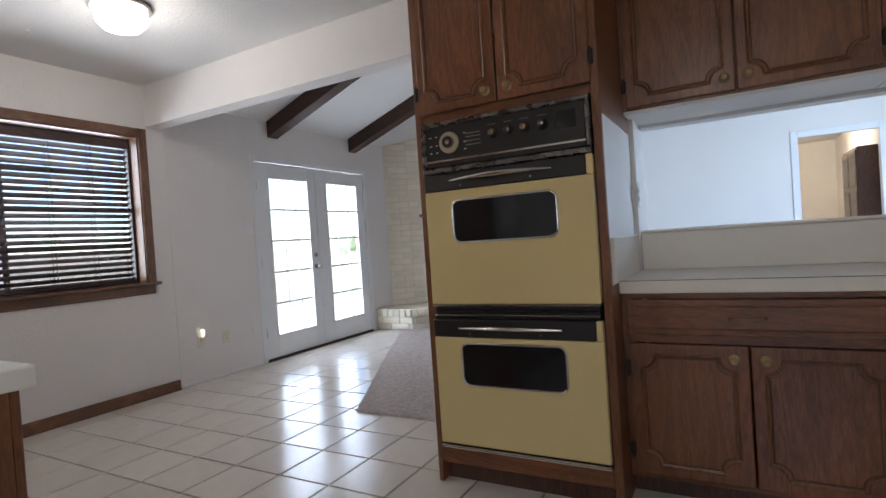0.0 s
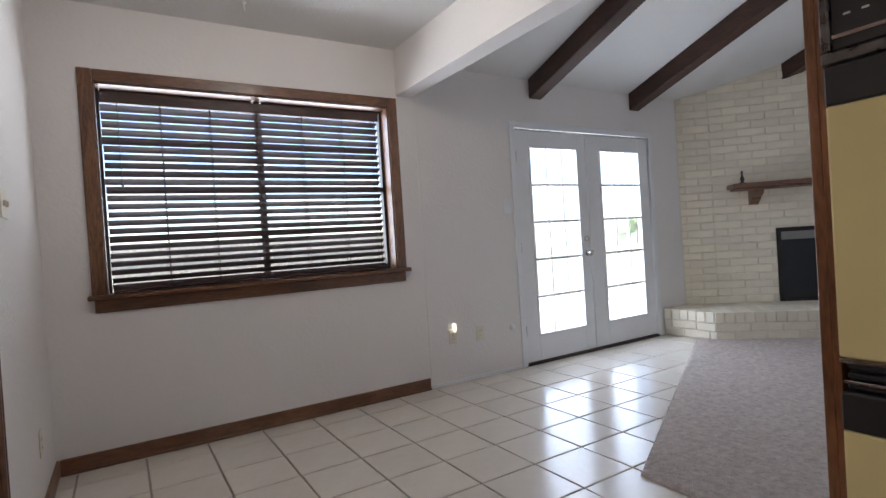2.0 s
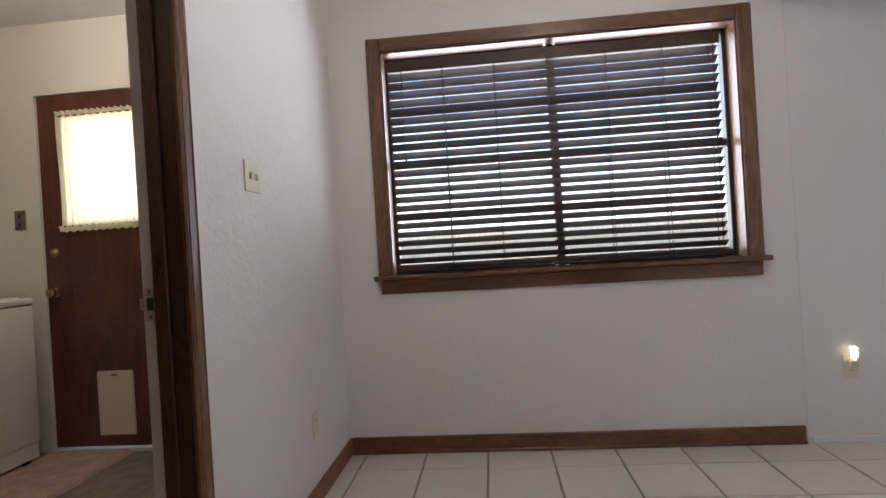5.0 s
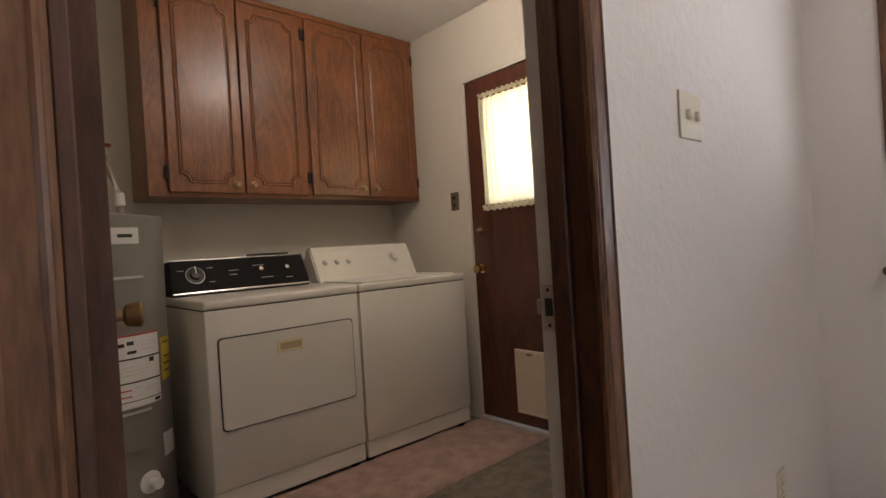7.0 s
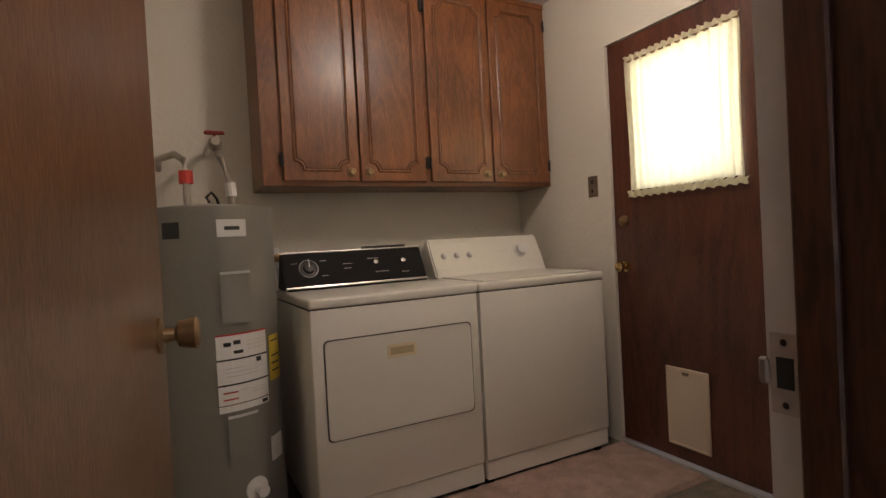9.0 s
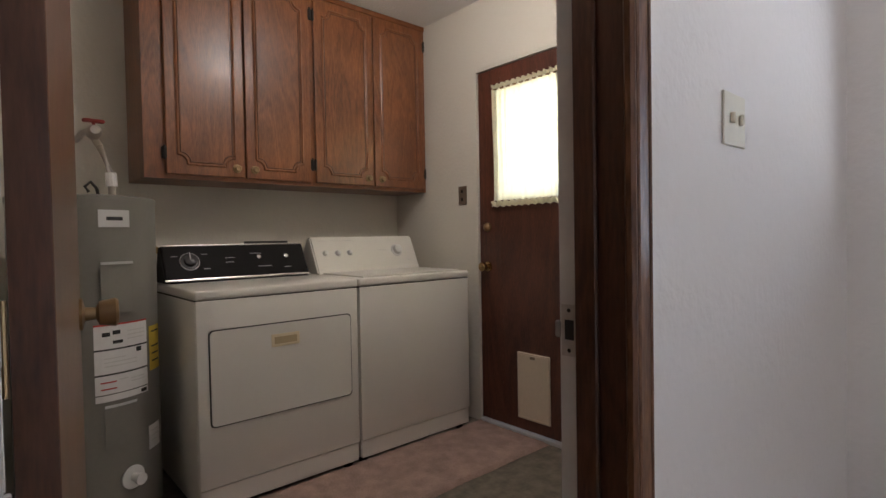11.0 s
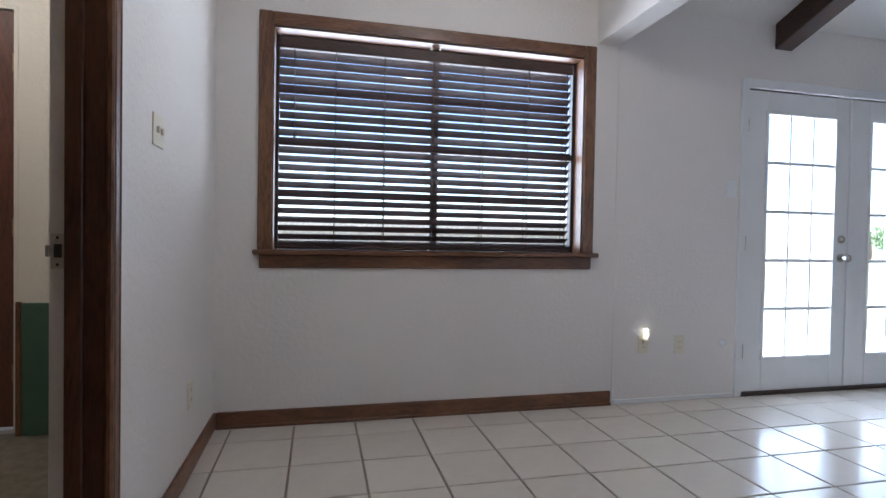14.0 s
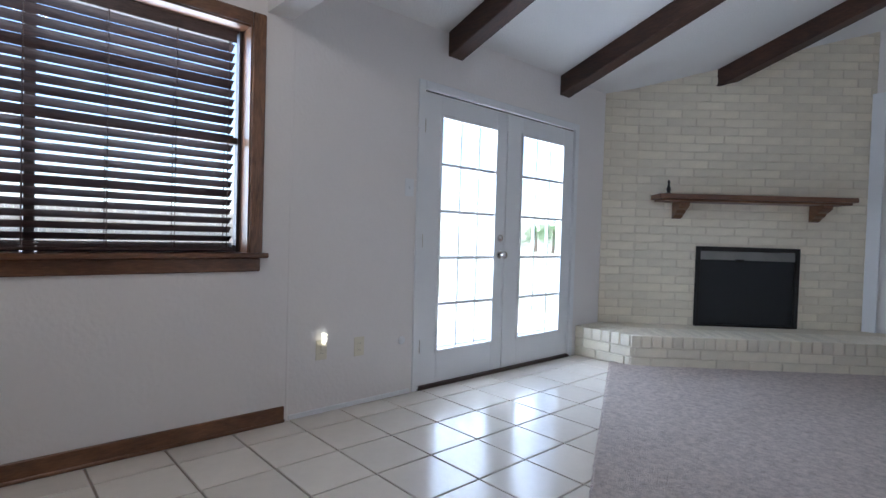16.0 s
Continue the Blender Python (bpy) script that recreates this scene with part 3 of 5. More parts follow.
# ---- plates ----
def plate(name, at, facing, w, h, kind, label, category, material=IVORY):
    rz = {"+x": -90, "+y": 0, "-x": 90}[facing]
    t = thing(name, at, label, category, rz=rz)
    part("cover", one((-w / 2, 0.0005, -h / 2), (w / 2, 0.006, h / 2), 0.002), material, t)
    if kind == "switch2":
        for x in (-0.023, 0.023):
            part("toggle", one((x - 0.005, 0.006, -0.010), (x + 0.005, 0.016, 0.012), 0.002), material, t)
    elif kind == "switch":
        part("toggle", one((-0.005, 0.006, -0.010), (0.005, 0.016, 0.012), 0.002), material, t)
    elif kind == "switch_pair":
        for z in (-0.025, 0.025):
            part("toggle", one((-0.006, 0.006, z - 0.010), (0.006, 0.013, z + 0.010), 0.002), IRON, t)
    elif kind == "outlet":
        for z in (-0.020, 0.020):
            part("socket", lathe(bmesh.new(), (0, 0.005, z), (0, 1, 0), [(0, 0.016), (0.003, 0.016)], 16), material, t)
            for x in (-0.006, 0.006):
                part("slot", one((x - 0.001, 0.008, z - 0.004), (x + 0.001, 0.0086, z + 0.004)), INK, t)
    return t


plate("light_switch", (-2.655, 1.28, 1.352), "+y", 0.112, 0.106, "switch2", "ivory double switch plate beside the laundry doorway", "switch")
plate("wall_outlet", (-3.13, 1.28, 0.335), "+y", 0.072, 0.116, "outlet", "ivory wall outlet near the floor", "outlet")
plate("wall_outlet", (XW, 4.063, 0.362), "+x", 0.072, 0.116, "outlet", "ivory wall outlet beside the french doors", "outlet")
plate("wall_outlet", (XW, 3.802, 0.372), "+x", 0.072, 0.116, "outlet", "ivory wall outlet holding a night light", "outlet")
plate("light_switch", (XW, 4.425, 1.372), "+x", 0.072, 0.116, "switch", "white single switch plate beside the french doors", "switch", TRIMWHITE)
cable = thing("cable_plate", (XW, 4.395, 0.362), "small round white cable plate on the wall", "wall plate", rz=-90)
part("cover", lathe(bmesh.new(), (0, 0, 0), (0, 1, 0), [(0, 0.027), (0.004, 0.027), (0.010, 0.018), (0.012, 0.006)], 20), TRIMWHITE, cable, smooth=True)
plate("laundry_switch", (LX, -0.672, 1.382), "+x", 0.072, 0.116, "switch_pair", "brown metal switch plate beside the back door", "switch", BROWNPLATE)
plate("kitchen_outlet", (0.1300, 3.50, 1.27), "-x", 0.07, 0.115, "outlet", "grey outlet plate beside the oven cabinet", "outlet", CHROME).matrix_world = pose(0.1300, 3.50, 1.27, 0, 0, -90)
night = thing("night_light", (XW + 0.010, 3.806, 0.40), "glowing crystal night light plugged into the outlet", "night light")
part("plug_base", one((-0.001, -0.020, -0.028), (0.022, 0.020, 0.004), 0.005), IVORY, night)
bm = bmesh.new()
for i in range(14):
    a = 2.4 * i
    r = 0.017 * math.sqrt((i % 7 + 1) / 7)
    bmesh.ops.create_icosphere(bm, subdivisions=1, radius=0.008, matrix=Matrix.Translation((0.016 + r * 0.6 * math.cos(a), r * math.sin(a), 0.012 + 0.0045 * i)))
part("crystal_shade", bm, NIGHTGLOW, night, "lit cut-crystal shade")


# ---- laundry doorway trim and door ----
door2 = thing("doorway_trim", (0, 0, 0), "brown stained wooden casing and jamb of the laundry doorway", "door frame", kind="structure")
OX0, OX1, OZ = -2.247, -1.497, 2.06
WOODX = OX1 - 0.002
# casings on the breakfast side
part("casing", one((OX0 - 0.032, 1.281, 0.0), (OX0 + 0.026, 1.300, OZ + 0.060), 0.005), CASING, door2)
part("casing", one((WOODX + 0.014, 1.281, 0.0), (WOODX + 0.066, 1.300, OZ + 0.060), 0.005), CASING, door2)
part("casing", one((OX0 + 0.027, 1.281, OZ - 0.004), (WOODX + 0.013, 1.299, OZ + 0.060), 0.005), OAK_X, door2)
for x in (OX0 - 0.022, OX0 + 0.014, WOODX + 0.024, WOODX + 0.056):
    part("casing_bead", tube(bmesh.new(), [(x, 1.299, 0.0), (x, 1.299, OZ + 0.02)], 0.004, 6), CASING, door2)
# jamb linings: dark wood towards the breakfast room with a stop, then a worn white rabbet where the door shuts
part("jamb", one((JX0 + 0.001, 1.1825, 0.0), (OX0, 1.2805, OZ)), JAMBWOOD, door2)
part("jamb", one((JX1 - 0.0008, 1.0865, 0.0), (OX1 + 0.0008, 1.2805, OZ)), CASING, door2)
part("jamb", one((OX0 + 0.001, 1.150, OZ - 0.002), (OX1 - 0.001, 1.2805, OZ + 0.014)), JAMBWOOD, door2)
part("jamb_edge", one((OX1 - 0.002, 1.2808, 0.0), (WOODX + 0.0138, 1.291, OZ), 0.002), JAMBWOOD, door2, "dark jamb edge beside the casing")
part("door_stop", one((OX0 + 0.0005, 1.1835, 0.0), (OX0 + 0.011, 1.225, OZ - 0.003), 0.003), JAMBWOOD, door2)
part("door_stop", one((OX1 + 0.0005, 1.0875, 0.0), (OX1 - 0.005, 1.130, OZ - 0.003), 0.002), CASING, door2)
part("jamb_painted", one((JX0 + 0.001, 1.147, 0.0), (OX0 - 0.001, 1.182, OZ)), JAMBWHITE, door2, "worn white-painted jamb edge")
bm = one((JX1 - 0.001, 1.0755, 0.0), (OX1 - 0.016, 1.086, OZ))
# chipped paint: an uneven ridge of flakes along the edge of the rabbet
flakes = random.Random(5)
z = 0.05
while z < 1.95:
    h = flakes.uniform(0.03, 0.16)
    box(bm, (OX1 - 0.014, 1.0770, z), (OX1 - 0.017 - flakes.uniform(0.0, 0.006), 1.0863, z + h), 0.001)
    z += h + flakes.uniform(0.0, 0.03)
part("jamb_painted", bm, JAMBWHITE, door2, "chipped white-painted jamb edge")
part("strike_plate", one((OX0 - 0.001, 1.151, 0.920), (OX0 + 0.001, 1.180, 1.008), 0.0006), WORNSTEEL, door2, "worn metal strike plate")
part("strike_hole", one((OX0 + 0.0008, 1.158, 0.948), (OX0 + 0.0016, 1.176, 0.982)), INK, door2)
part("strike_lip", one((OX0 - 0.002, 1.139, 0.950), (OX0 + 0.005, 1.1505, 0.980), 0.003), STEEL, door2)
for z in (0.930, 0.998):
    part("screw", lathe(bmesh.new(), (OX0 + 0.0008, 1.166, z), (1, 0, 0), [(0, 0.004), (0.001, 0.003)], 8), IRON, door2)
structure("trim_threshold_laundry", one((JX0 + 0.002, 1.15, -0.005), (JX1 - 0.002, 1.20, 0.008), 0.003), BRASS, "metal strip between tile and vinyl", "threshold")

ldoor = thing("laundry_door", (-1.558, 1.068, 0.0), "brown flush wooden door standing open into the laundry", "door", rz=-98.4)
part("door_slab", one((0.004, 0.002, 0.012), (0.705, 0.037, 2.045), 0.002), SLABWOOD, ldoor)
part("hinge_edge", one((0.0015, 0.0025, 0.013), (0.0038, 0.0365, 2.044)), JAMBWOOD, ldoor, "dark stained door edge")
for z in (0.25, 1.03, 1.82):
    part("hinge", tube(bmesh.new(), [(0.0, 0.041, z - 0.045), (0.0, 0.041, z + 0.045)], 0.003, 8), BRASS, ldoor)
for s in (-1, 1):
    y = 0.003 if s < 0 else 0.036
    bm = lathe(bmesh.new(), (0.640, y, 0.985), (0, s, 0), [(0, 0.032), (0.006, 0.032), (0.010, 0.014), (0.028, 0.012), (0.034, 0.024), (0.062, 0.029), (0.067, 0.024), (0.068, 0.010)], 20)
    part("knob", bm, BRASS, ldoor, "tarnished brass knob", True)
part("latch", one((0.7045, 0.010, 0.955), (0.707, 0.029, 1.015)), BRASS, ldoor)


# ---- cabinet parts ----
def moulding_points(x0, x1, z0, z1, c, steps=4):
    """A rectangle whose corners are scooped out, with a small square shoulder."""
    pts = []
    for cx, cz, a0 in ((x1, z0, 180), (x1, z1, 270), (x0, z1, 0), (x0, z0, 90)):
        sx, sz = (1 if cx == x0 else -1), (1 if cz == z0 else -1)
        arc = [radians(a0 - 90 * k / steps) for k in range(steps + 1)]
        run = [(cx + c * math.cos(a), cz + c * math.sin(a)) for a in arc]
        first, last = run[0], run[-1]
        sh = 0.010
        if (a0 // 90) % 2 == 0:
            pts += [(first[0] + sx * sh, cz), (first[0] + sx * sh, cz + sz * 0.0)][:1] + run + [(cx, last[1] + sz * sh)]
        else:
            pts += [(cx, first[1] + sz * sh)] + run + [(last[0] + sx * sh, cz)]
    return pts


def cab_door(parent, x0, x1, z0, z1, y, knob=None, hinge=None, name="door", inset=0.045, scoop=0.055):
    """A door that faces -y in its cabinet, with a routed moulding, a ringed knob and black hinges."""
    d = part(name, one((x0, y - 0.019, z0), (x1, y, z1), 0.005, 2), OAK if x1 - x0 < 1.2 * (z1 - z0) else OAK_X, parent)
    pts = moulding_points(x0 + inset, x1 - inset, z0 + inset, z1 - inset, scoop)
    m = part("moulding", tube(bmesh.new(), [(px, y - 0.0195, pz) for px, pz in pts], 0.0075, 6, True), OAK, d)
    inner = moulding_points(x0 + inset + 0.012, x1 - inset - 0.012, z0 + inset + 0.012, z1 - inset - 0.012, scoop)
    # Thin darker line: the groove's shade is put into its colour.
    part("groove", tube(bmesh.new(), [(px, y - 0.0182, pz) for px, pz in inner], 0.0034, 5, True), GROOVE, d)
    if knob:
        bm = lathe(bmesh.new(), (knob[0], y - 0.0185, knob[1]), (0, -1, 0), [(0, 0.022), (0.003, 0.022), (0.006, 0.017), (0.008, 0.010), (0.016, 0.009), (0.020, 0.016), (0.026, 0.016), (0.028, 0.012), (0.0265, 0.007)], 20)
        part("knob", bm, BRASS, d, "ringed antique brass knob", True)
    if hinge:
        for z in (z0 + 0.10, z1 - 0.10):
            bm = one((hinge - 0.010, y - 0.0215, z - 0.028), (hinge + 0.010, y - 0.002, z + 0.028), 0.003)
            tube(bm, [(hinge, y - 0.022, z - 0.034), (hinge, y - 0.022, z + 0.034)], 0.005, 8)
            part("hinge", bm, IRON, d, "black iron hinge")
    return d


# ---- oven tower ----
tower = thing("oven_cabinet", (-0.30, 2.88, 0.0), "tall brown oak cabinet built around a double wall oven", "cabinet")
TX0, TX1 = -0.425, 0.406
bm = bmesh.new()
part("side_panel", one((TX0, 0.0, 0.0), (TX0 + 0.022, 0.60, 2.545), 0.002), OAK, tower)
part("side_panel", one((TX1 - 0.022, 0.0222, 0.0), (TX1, 0.68, 0.90), 0.002), OAK, tower)
part("side_panel_painted", one((TX1 - 0.022, 0.0222, 0.9005), (TX1, 0.68, 1.5805)), WALL, tower, "white-painted side above the counter")
part("side_panel", one((TX1 - 0.022, 0.0222, 1.581), (TX1, 0.68, 2.545), 0.002), OAK, tower)
part("face_stile", one((TX0 + 0.0225, 0.0, 0.10), (TX0 + 0.036, 0.022, 2.545), 0.001), OAK, tower)
part("face_stile", one((TX1 - 0.034, 0.0, 0.0), (TX1, 0.0218, 2.545), 0.002), OAK, tower)
part("base_panel", one((TX0 + 0.037, 0.002, 0.095), (TX1 - 0.035, 0.022, 0.172), 0.002), OAK_X, tower)
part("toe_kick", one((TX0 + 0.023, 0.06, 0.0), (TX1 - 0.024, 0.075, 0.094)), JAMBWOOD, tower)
part("face_rail", one((TX0 + 0.037, 0.002, 1.662), (TX1 - 0.035, 0.022, 1.712), 0.002), OAK_X, tower)
part("face_rail", one((TX0 + 0.037, 0.002, 2.44), (TX1 - 0.035, 0.022, 2.545), 0.002), OAK_X, tower)
part("back_panel", one((TX0 + 0.023, 0.585, 0.0), (TX1 - 0.023, 0.60, 2.54)), OAK, tower)
part("shelf", one((TX0 + 0.023, 0.023, 1.668), (TX1 - 0.023, 0.584, 1.686)), OAK_X, tower)
cab_door(tower, TX0 + 0.030, -0.012, 1.700, 2.455, -0.001, (-0.058, 1.752), TX0 + 0.026)
cab_door(tower, -0.004, TX1 - 0.028, 1.700, 2.455, -0.001, (0.042, 1.752), TX1 - 0.024)

oven = thing("wall_oven", (-0.30, 2.88, 0.0), "harvest gold double wall oven with black and chrome trim", "oven")
EX0, EX1 = -0.386, 0.368
part("oven_body", one((EX0 + 0.012, 0.004, 0.185), (EX1 - 0.012, 0.52, 1.640)), BLACKTRIM, oven)
# control panel with a chrome surround
panel = part("control_panel", one((EX0 + 0.018, -0.022, 1.455), (EX1 - 0.018, 0.003, 1.640), 0.004), BLACKTRIM, oven, "black glass control panel")
bm = bmesh.new()
box(bm, (EX0, -0.030, 1.640), (EX1, 0.003, 1.658), 0.004)
box(bm, (EX0, -0.030, 1.428), (EX1, 0.003, 1.454), 0.004)
box(bm, (EX0, -0.029, 1.4545), (EX0 + 0.0175, 0.003, 1.6395), 0.004)
box(bm, (EX1 - 0.0175, -0.029, 1.4545), (EX1, 0.003, 1.6395), 0.004)
part("chrome_surround", bm, OLDCHROME, oven, "worn chrome surround")
part("chrome_strip", one((EX0 + 0.02, -0.0255, 1.478), (EX1 - 0.02, -0.0225, 1.486)), CHROME, panel)
clock = part("clock_dial", lathe(bmesh.new(), (-0.245, -0.022, 1.560), (0, -1, 0), [(0, 0.048), (0.006, 0.048), (0.010, 0.044), (0.011, 0.030), (0.016, 0.028), (0.018, 0.012), (0.022, 0.010), (0.023, 0.004)], 28), mat("dial_metal", (0.55, 0.47, 0.34), 0.35, metal=0.8), panel, "round metal clock dial", True)
part("clock_centre", lathe(bmesh.new(), (-0.245, -0.0400, 1.560), (0, -1, 0), [(0, 0.026), (0.0035, 0.026), (0.004, 0.022)], 24), BLACKTRIM, clock, "dark clock centre")
part("clock_hand", one((-0.246, -0.0455, 1.560), (-0.244, -0.0440, 1.590)), INK, clock)
for x in (-0.035, 0.035, 0.105, 0.180):
    k = part("control_knob", lathe(bmesh.new(), (x, -0.022, 1.570), (0, -1, 0), [(0, 0.024), (0.004, 0.024), (0.008, 0.018), (0.024, 0.015), (0.027, 0.010)], 20), BLACKTRIM, panel, "chrome-tipped black knob", True)
    part("knob_cap", lathe(bmesh.new(), (x, -0.0485, 1.570), (0, -1, 0), [(0, 0.0125), (0.003, 0.012), (0.005, 0.006)], 16), BRASS if x in (-0.035, 0.105) else OLDCHROME, k, "metal knob cap", True)
    part("knob_pointer", one((x - 0.0015, -0.0550, 1.566), (x + 0.0015, -0.0530, 1.580)), INK, k)
for z in (1.585, 1.570, 1.552, 1.535):
    part("printed_mark", one((-0.165, -0.0232, z), (-0.095, -0.0224, z + 0.004)), mat("grey_print", (0.24, 0.22, 0.20), 0.6), panel)
for x in (-0.345, -0.315, -0.175):
    for z in (1.520, 1.552, 1.590):
        part("printed_mark", one((x, -0.0232, z), (x + 0.012, -0.0224, z + 0.004)), GREYPLASTIC, panel)
part("printed_plate", one((0.235, -0.0234, 1.540), (0.315, -0.0224, 1.610)), BLACKGLASS, panel)
for x in (-0.040, 0.032, 0.103, 0.178, 0.25):
    part("printed_mark", one((x - 0.018, -0.0232, 1.606), (x + 0.018, -0.0224, 1.609)), mat("grey_print_2", (0.20, 0.19, 0.17), 0.6), panel)


def oven_door(z0, z1, zb, w0, w1):
    d = part("oven_door", one((EX0 + 0.006, -0.034, z0), (EX1 + 0.002, 0.003, zb - 0.001), 0.005, 2), ENAMEL, oven, "harvest gold enamel oven door")
    part("handle_band", one((EX0 + 0.006, -0.036, zb), (EX1 - 0.024, 0.003, z1), 0.004), BLACKTRIM, d, "black handle band")
    part("door_edge", one((EX1 - 0.0235, -0.034, zb - 0.0005), (EX1 + 0.002, 0.003, z1), 0.003), ENAMEL, d)
    pts = [(-0.25 + 0.46 * k / 12, -0.040 - 0.030 * math.sin(math.pi * k / 12), zb + 0.045 - 0.004 + 0.006 * math.sin(math.pi * k / 12)) for k in range(13)]
    part("door_handle", tube(bmesh.new(), pts, [0.004 + 0.006 * math.sin(math.pi * k / 12) for k in range(13)], 8), CHROME, d, "slim curved chrome handle", True)
    for x in (-0.20, 0.12):
        part("screw", lathe(bmesh.new(), (x, -0.0358, zb + 0.018), (0, -1, 0), [(0, 0.006), (0.003, 0.004)], 10), CHROME, d)
    # window with rounded corners and a chrome rim
    wx0, wx1, r = -0.245, 0.222, 0.035

    def rounded(off):
        pts = []
        for cx, cz, a0 in ((wx1 - r, w1 - r, 0), (wx0 + r, w1 - r, 90), (wx0 + r, w0 + r, 180), (wx1 - r, w0 + r, 270)):
            pts += [(cx + (r + off) * math.cos(radians(a0 + 90 * k / 5)), cz + (r + off) * math.sin(radians(a0 + 90 * k / 5))) for k in range(6)]
        return pts

    part("window_rim", tube(bmesh.new(), [(x, -0.0345, z) for x, z in rounded(0)], 0.005, 6, True), CHROME, d, "chrome window rim", True)
    bm = bmesh.new()
    a = [bm.verts.new((x, -0.0365, z)) for x, z in rounded(0)]
    b = [bm.verts.new((x, -0.030, z)) for x, z in rounded(0)]
    bm.faces.new(a)
    bm.faces.new(list(reversed(b)))
    for i in range(len(a)):
        bm.faces.new((a[i], b[i], b[(i + 1) % len(a)], a[(i + 1) % len(a)]))
    part("door_window", bm, BLACKGLASS, d, "black glass oven window")


oven_door(0.838, 1.425, 1.347, 1.112, 1.300)
oven_door(0.203, 0.768, 0.690, 0.475, 0.664)
for z in (0.772, 0.794, 0.814):
    part("vent_slat", one((EX0 + 0.014, -0.020, z), (EX1 - 0.014, 0.003, z + 0.011), 0.003), BLACKTRIM, oven)
part("chrome_strip", one((EX0 + 0.004, -0.028, 0.826), (EX1 - 0.004, 0.003, 0.835), 0.002), CHROME, oven)
part("chrome_strip", one((EX0 + 0.010, -0.026, 0.784), (EX1 - 0.010, -0.019, 0.790), 0.001), CHROME, oven)
bm = one((EX0, -0.024, 0.174), (EX1, 0.003, 0.184), 0.003)
box(bm, (EX0, -0.026, 0.1845), (EX1, 0.003, 0.192), 0.002)
part("bottom_trim", bm, CHROME, oven, "chrome bottom trim")
oven.scale = (1.0, 1.0, 0.988)
tower.scale = (1.0, 1.0, 0.989)


# ---- counter run under the pass-through ----
def base_unit(x0, w, name="base_cabinet"):
    t = thing(name, (x0, 3.045, 0.0), "brown oak base cabinet with a drawer over two doors", "cabinet", "base cabinets under the pass-through")
    bm = one((0.0, 0.018, 0.09), (0.018, 0.58, 0.858))
    part("side_panel", bm, OAK, t)
    part("side_panel", one((w - 0.018, 0.018, 0.09), (w, 0.58, 0.858)), OAK, t)
    part("back_panel", one((0.019, 0.565, 0.09), (w - 0.019, 0.58, 0.858)), OAK, t)
    part("bottom_panel", one((0.019, 0.02, 0.09), (w - 0.019, 0.564, 0.108)), OAK, t)
    part("face_stile", one((0.0, 0.0, 0.09), (0.045, 0.0175, 0.858)), OAK, t)
    part("face_stile", one((w - 0.03, 0.0, 0.09), (w, 0.0175, 0.858)), OAK, t)
    for z, h in ((0.09, 0.03), (0.655, 0.035), (0.835, 0.023)):
        part("face_rail", one((0.0455, 0.001, z), (w - 0.0305, 0.017, z + h)), OAK_X, t)
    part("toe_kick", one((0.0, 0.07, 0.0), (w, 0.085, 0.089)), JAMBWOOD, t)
    d = part("drawer_front", one((0.022, -0.020, 0.690), (w - 0.012, -0.001, 0.832), 0.005, 2), OAK_X, t)
    part("moulding", tube(bmesh.new(), [(0.050, -0.0205, 0.716), (w - 0.040, -0.0205, 0.716), (w - 0.040, -0.0205, 0.806), (0.050, -0.0205, 0.806)], 0.005, 6, True), OAK_X, d)
    px = 0.022 + (w - 0.034) / 2
    bm = tube(bmesh.new(), [(px - 0.06, -0.020, 0.760), (px - 0.05, -0.042, 0.760), (px + 0.05, -0.042, 0.760), (px + 0.06, -0.020, 0.760)], 0.005, 8)
    part("drawer_pull", bm, BRASS, d, "dark brass drawer pull")
    mid = 0.022 + (w - 0.034) / 2
    cab_door(t, 0.022, mid - 0.003, 0.112, 0.652, -0.001, (mid - 0.052, 0.600), 0.016)
    cab_door(t, mid + 0.003, w - 0.012, 0.112, 0.652, -0.001, (mid + 0.052, 0.600))
    t.scale = (1.0, 1.0, 0.985)
    return t


base_unit(0.108, 0.887)
base_unit(0.997, 0.865)
counter = tagged(new("kitchen_counter"), "cream laminate counter with a white edge below the pass-through", "counter")
part("counter_top", one((0.107, 3.015, 0.846), (3.04, 3.6385, 0.900), 0.003), CREAM, counter)
part("backsplash", one((0.107, 3.566, 0.9003), (3.04, 3.584, 1.0785), 0.002), CREAM, counter, "cream laminate backsplash")
part("sidesplash", one((0.107, 2.905, 0.9003), (0.122, 3.5655, 1.0785), 0.002), CREAM, counter, "cream laminate splash against the oven cabinet")
part("edge_seam", one((0.108, 3.0138, 0.8965), (3.039, 3.0155, 0.8985)), DARKGAP, counter, "thin dark laminate seam")
part("ledge", one((0.131, 3.564, 1.0805), (3.04, 3.80, 1.095), 0.003), CREAM, counter, "thin cream ledge of the pass-through")


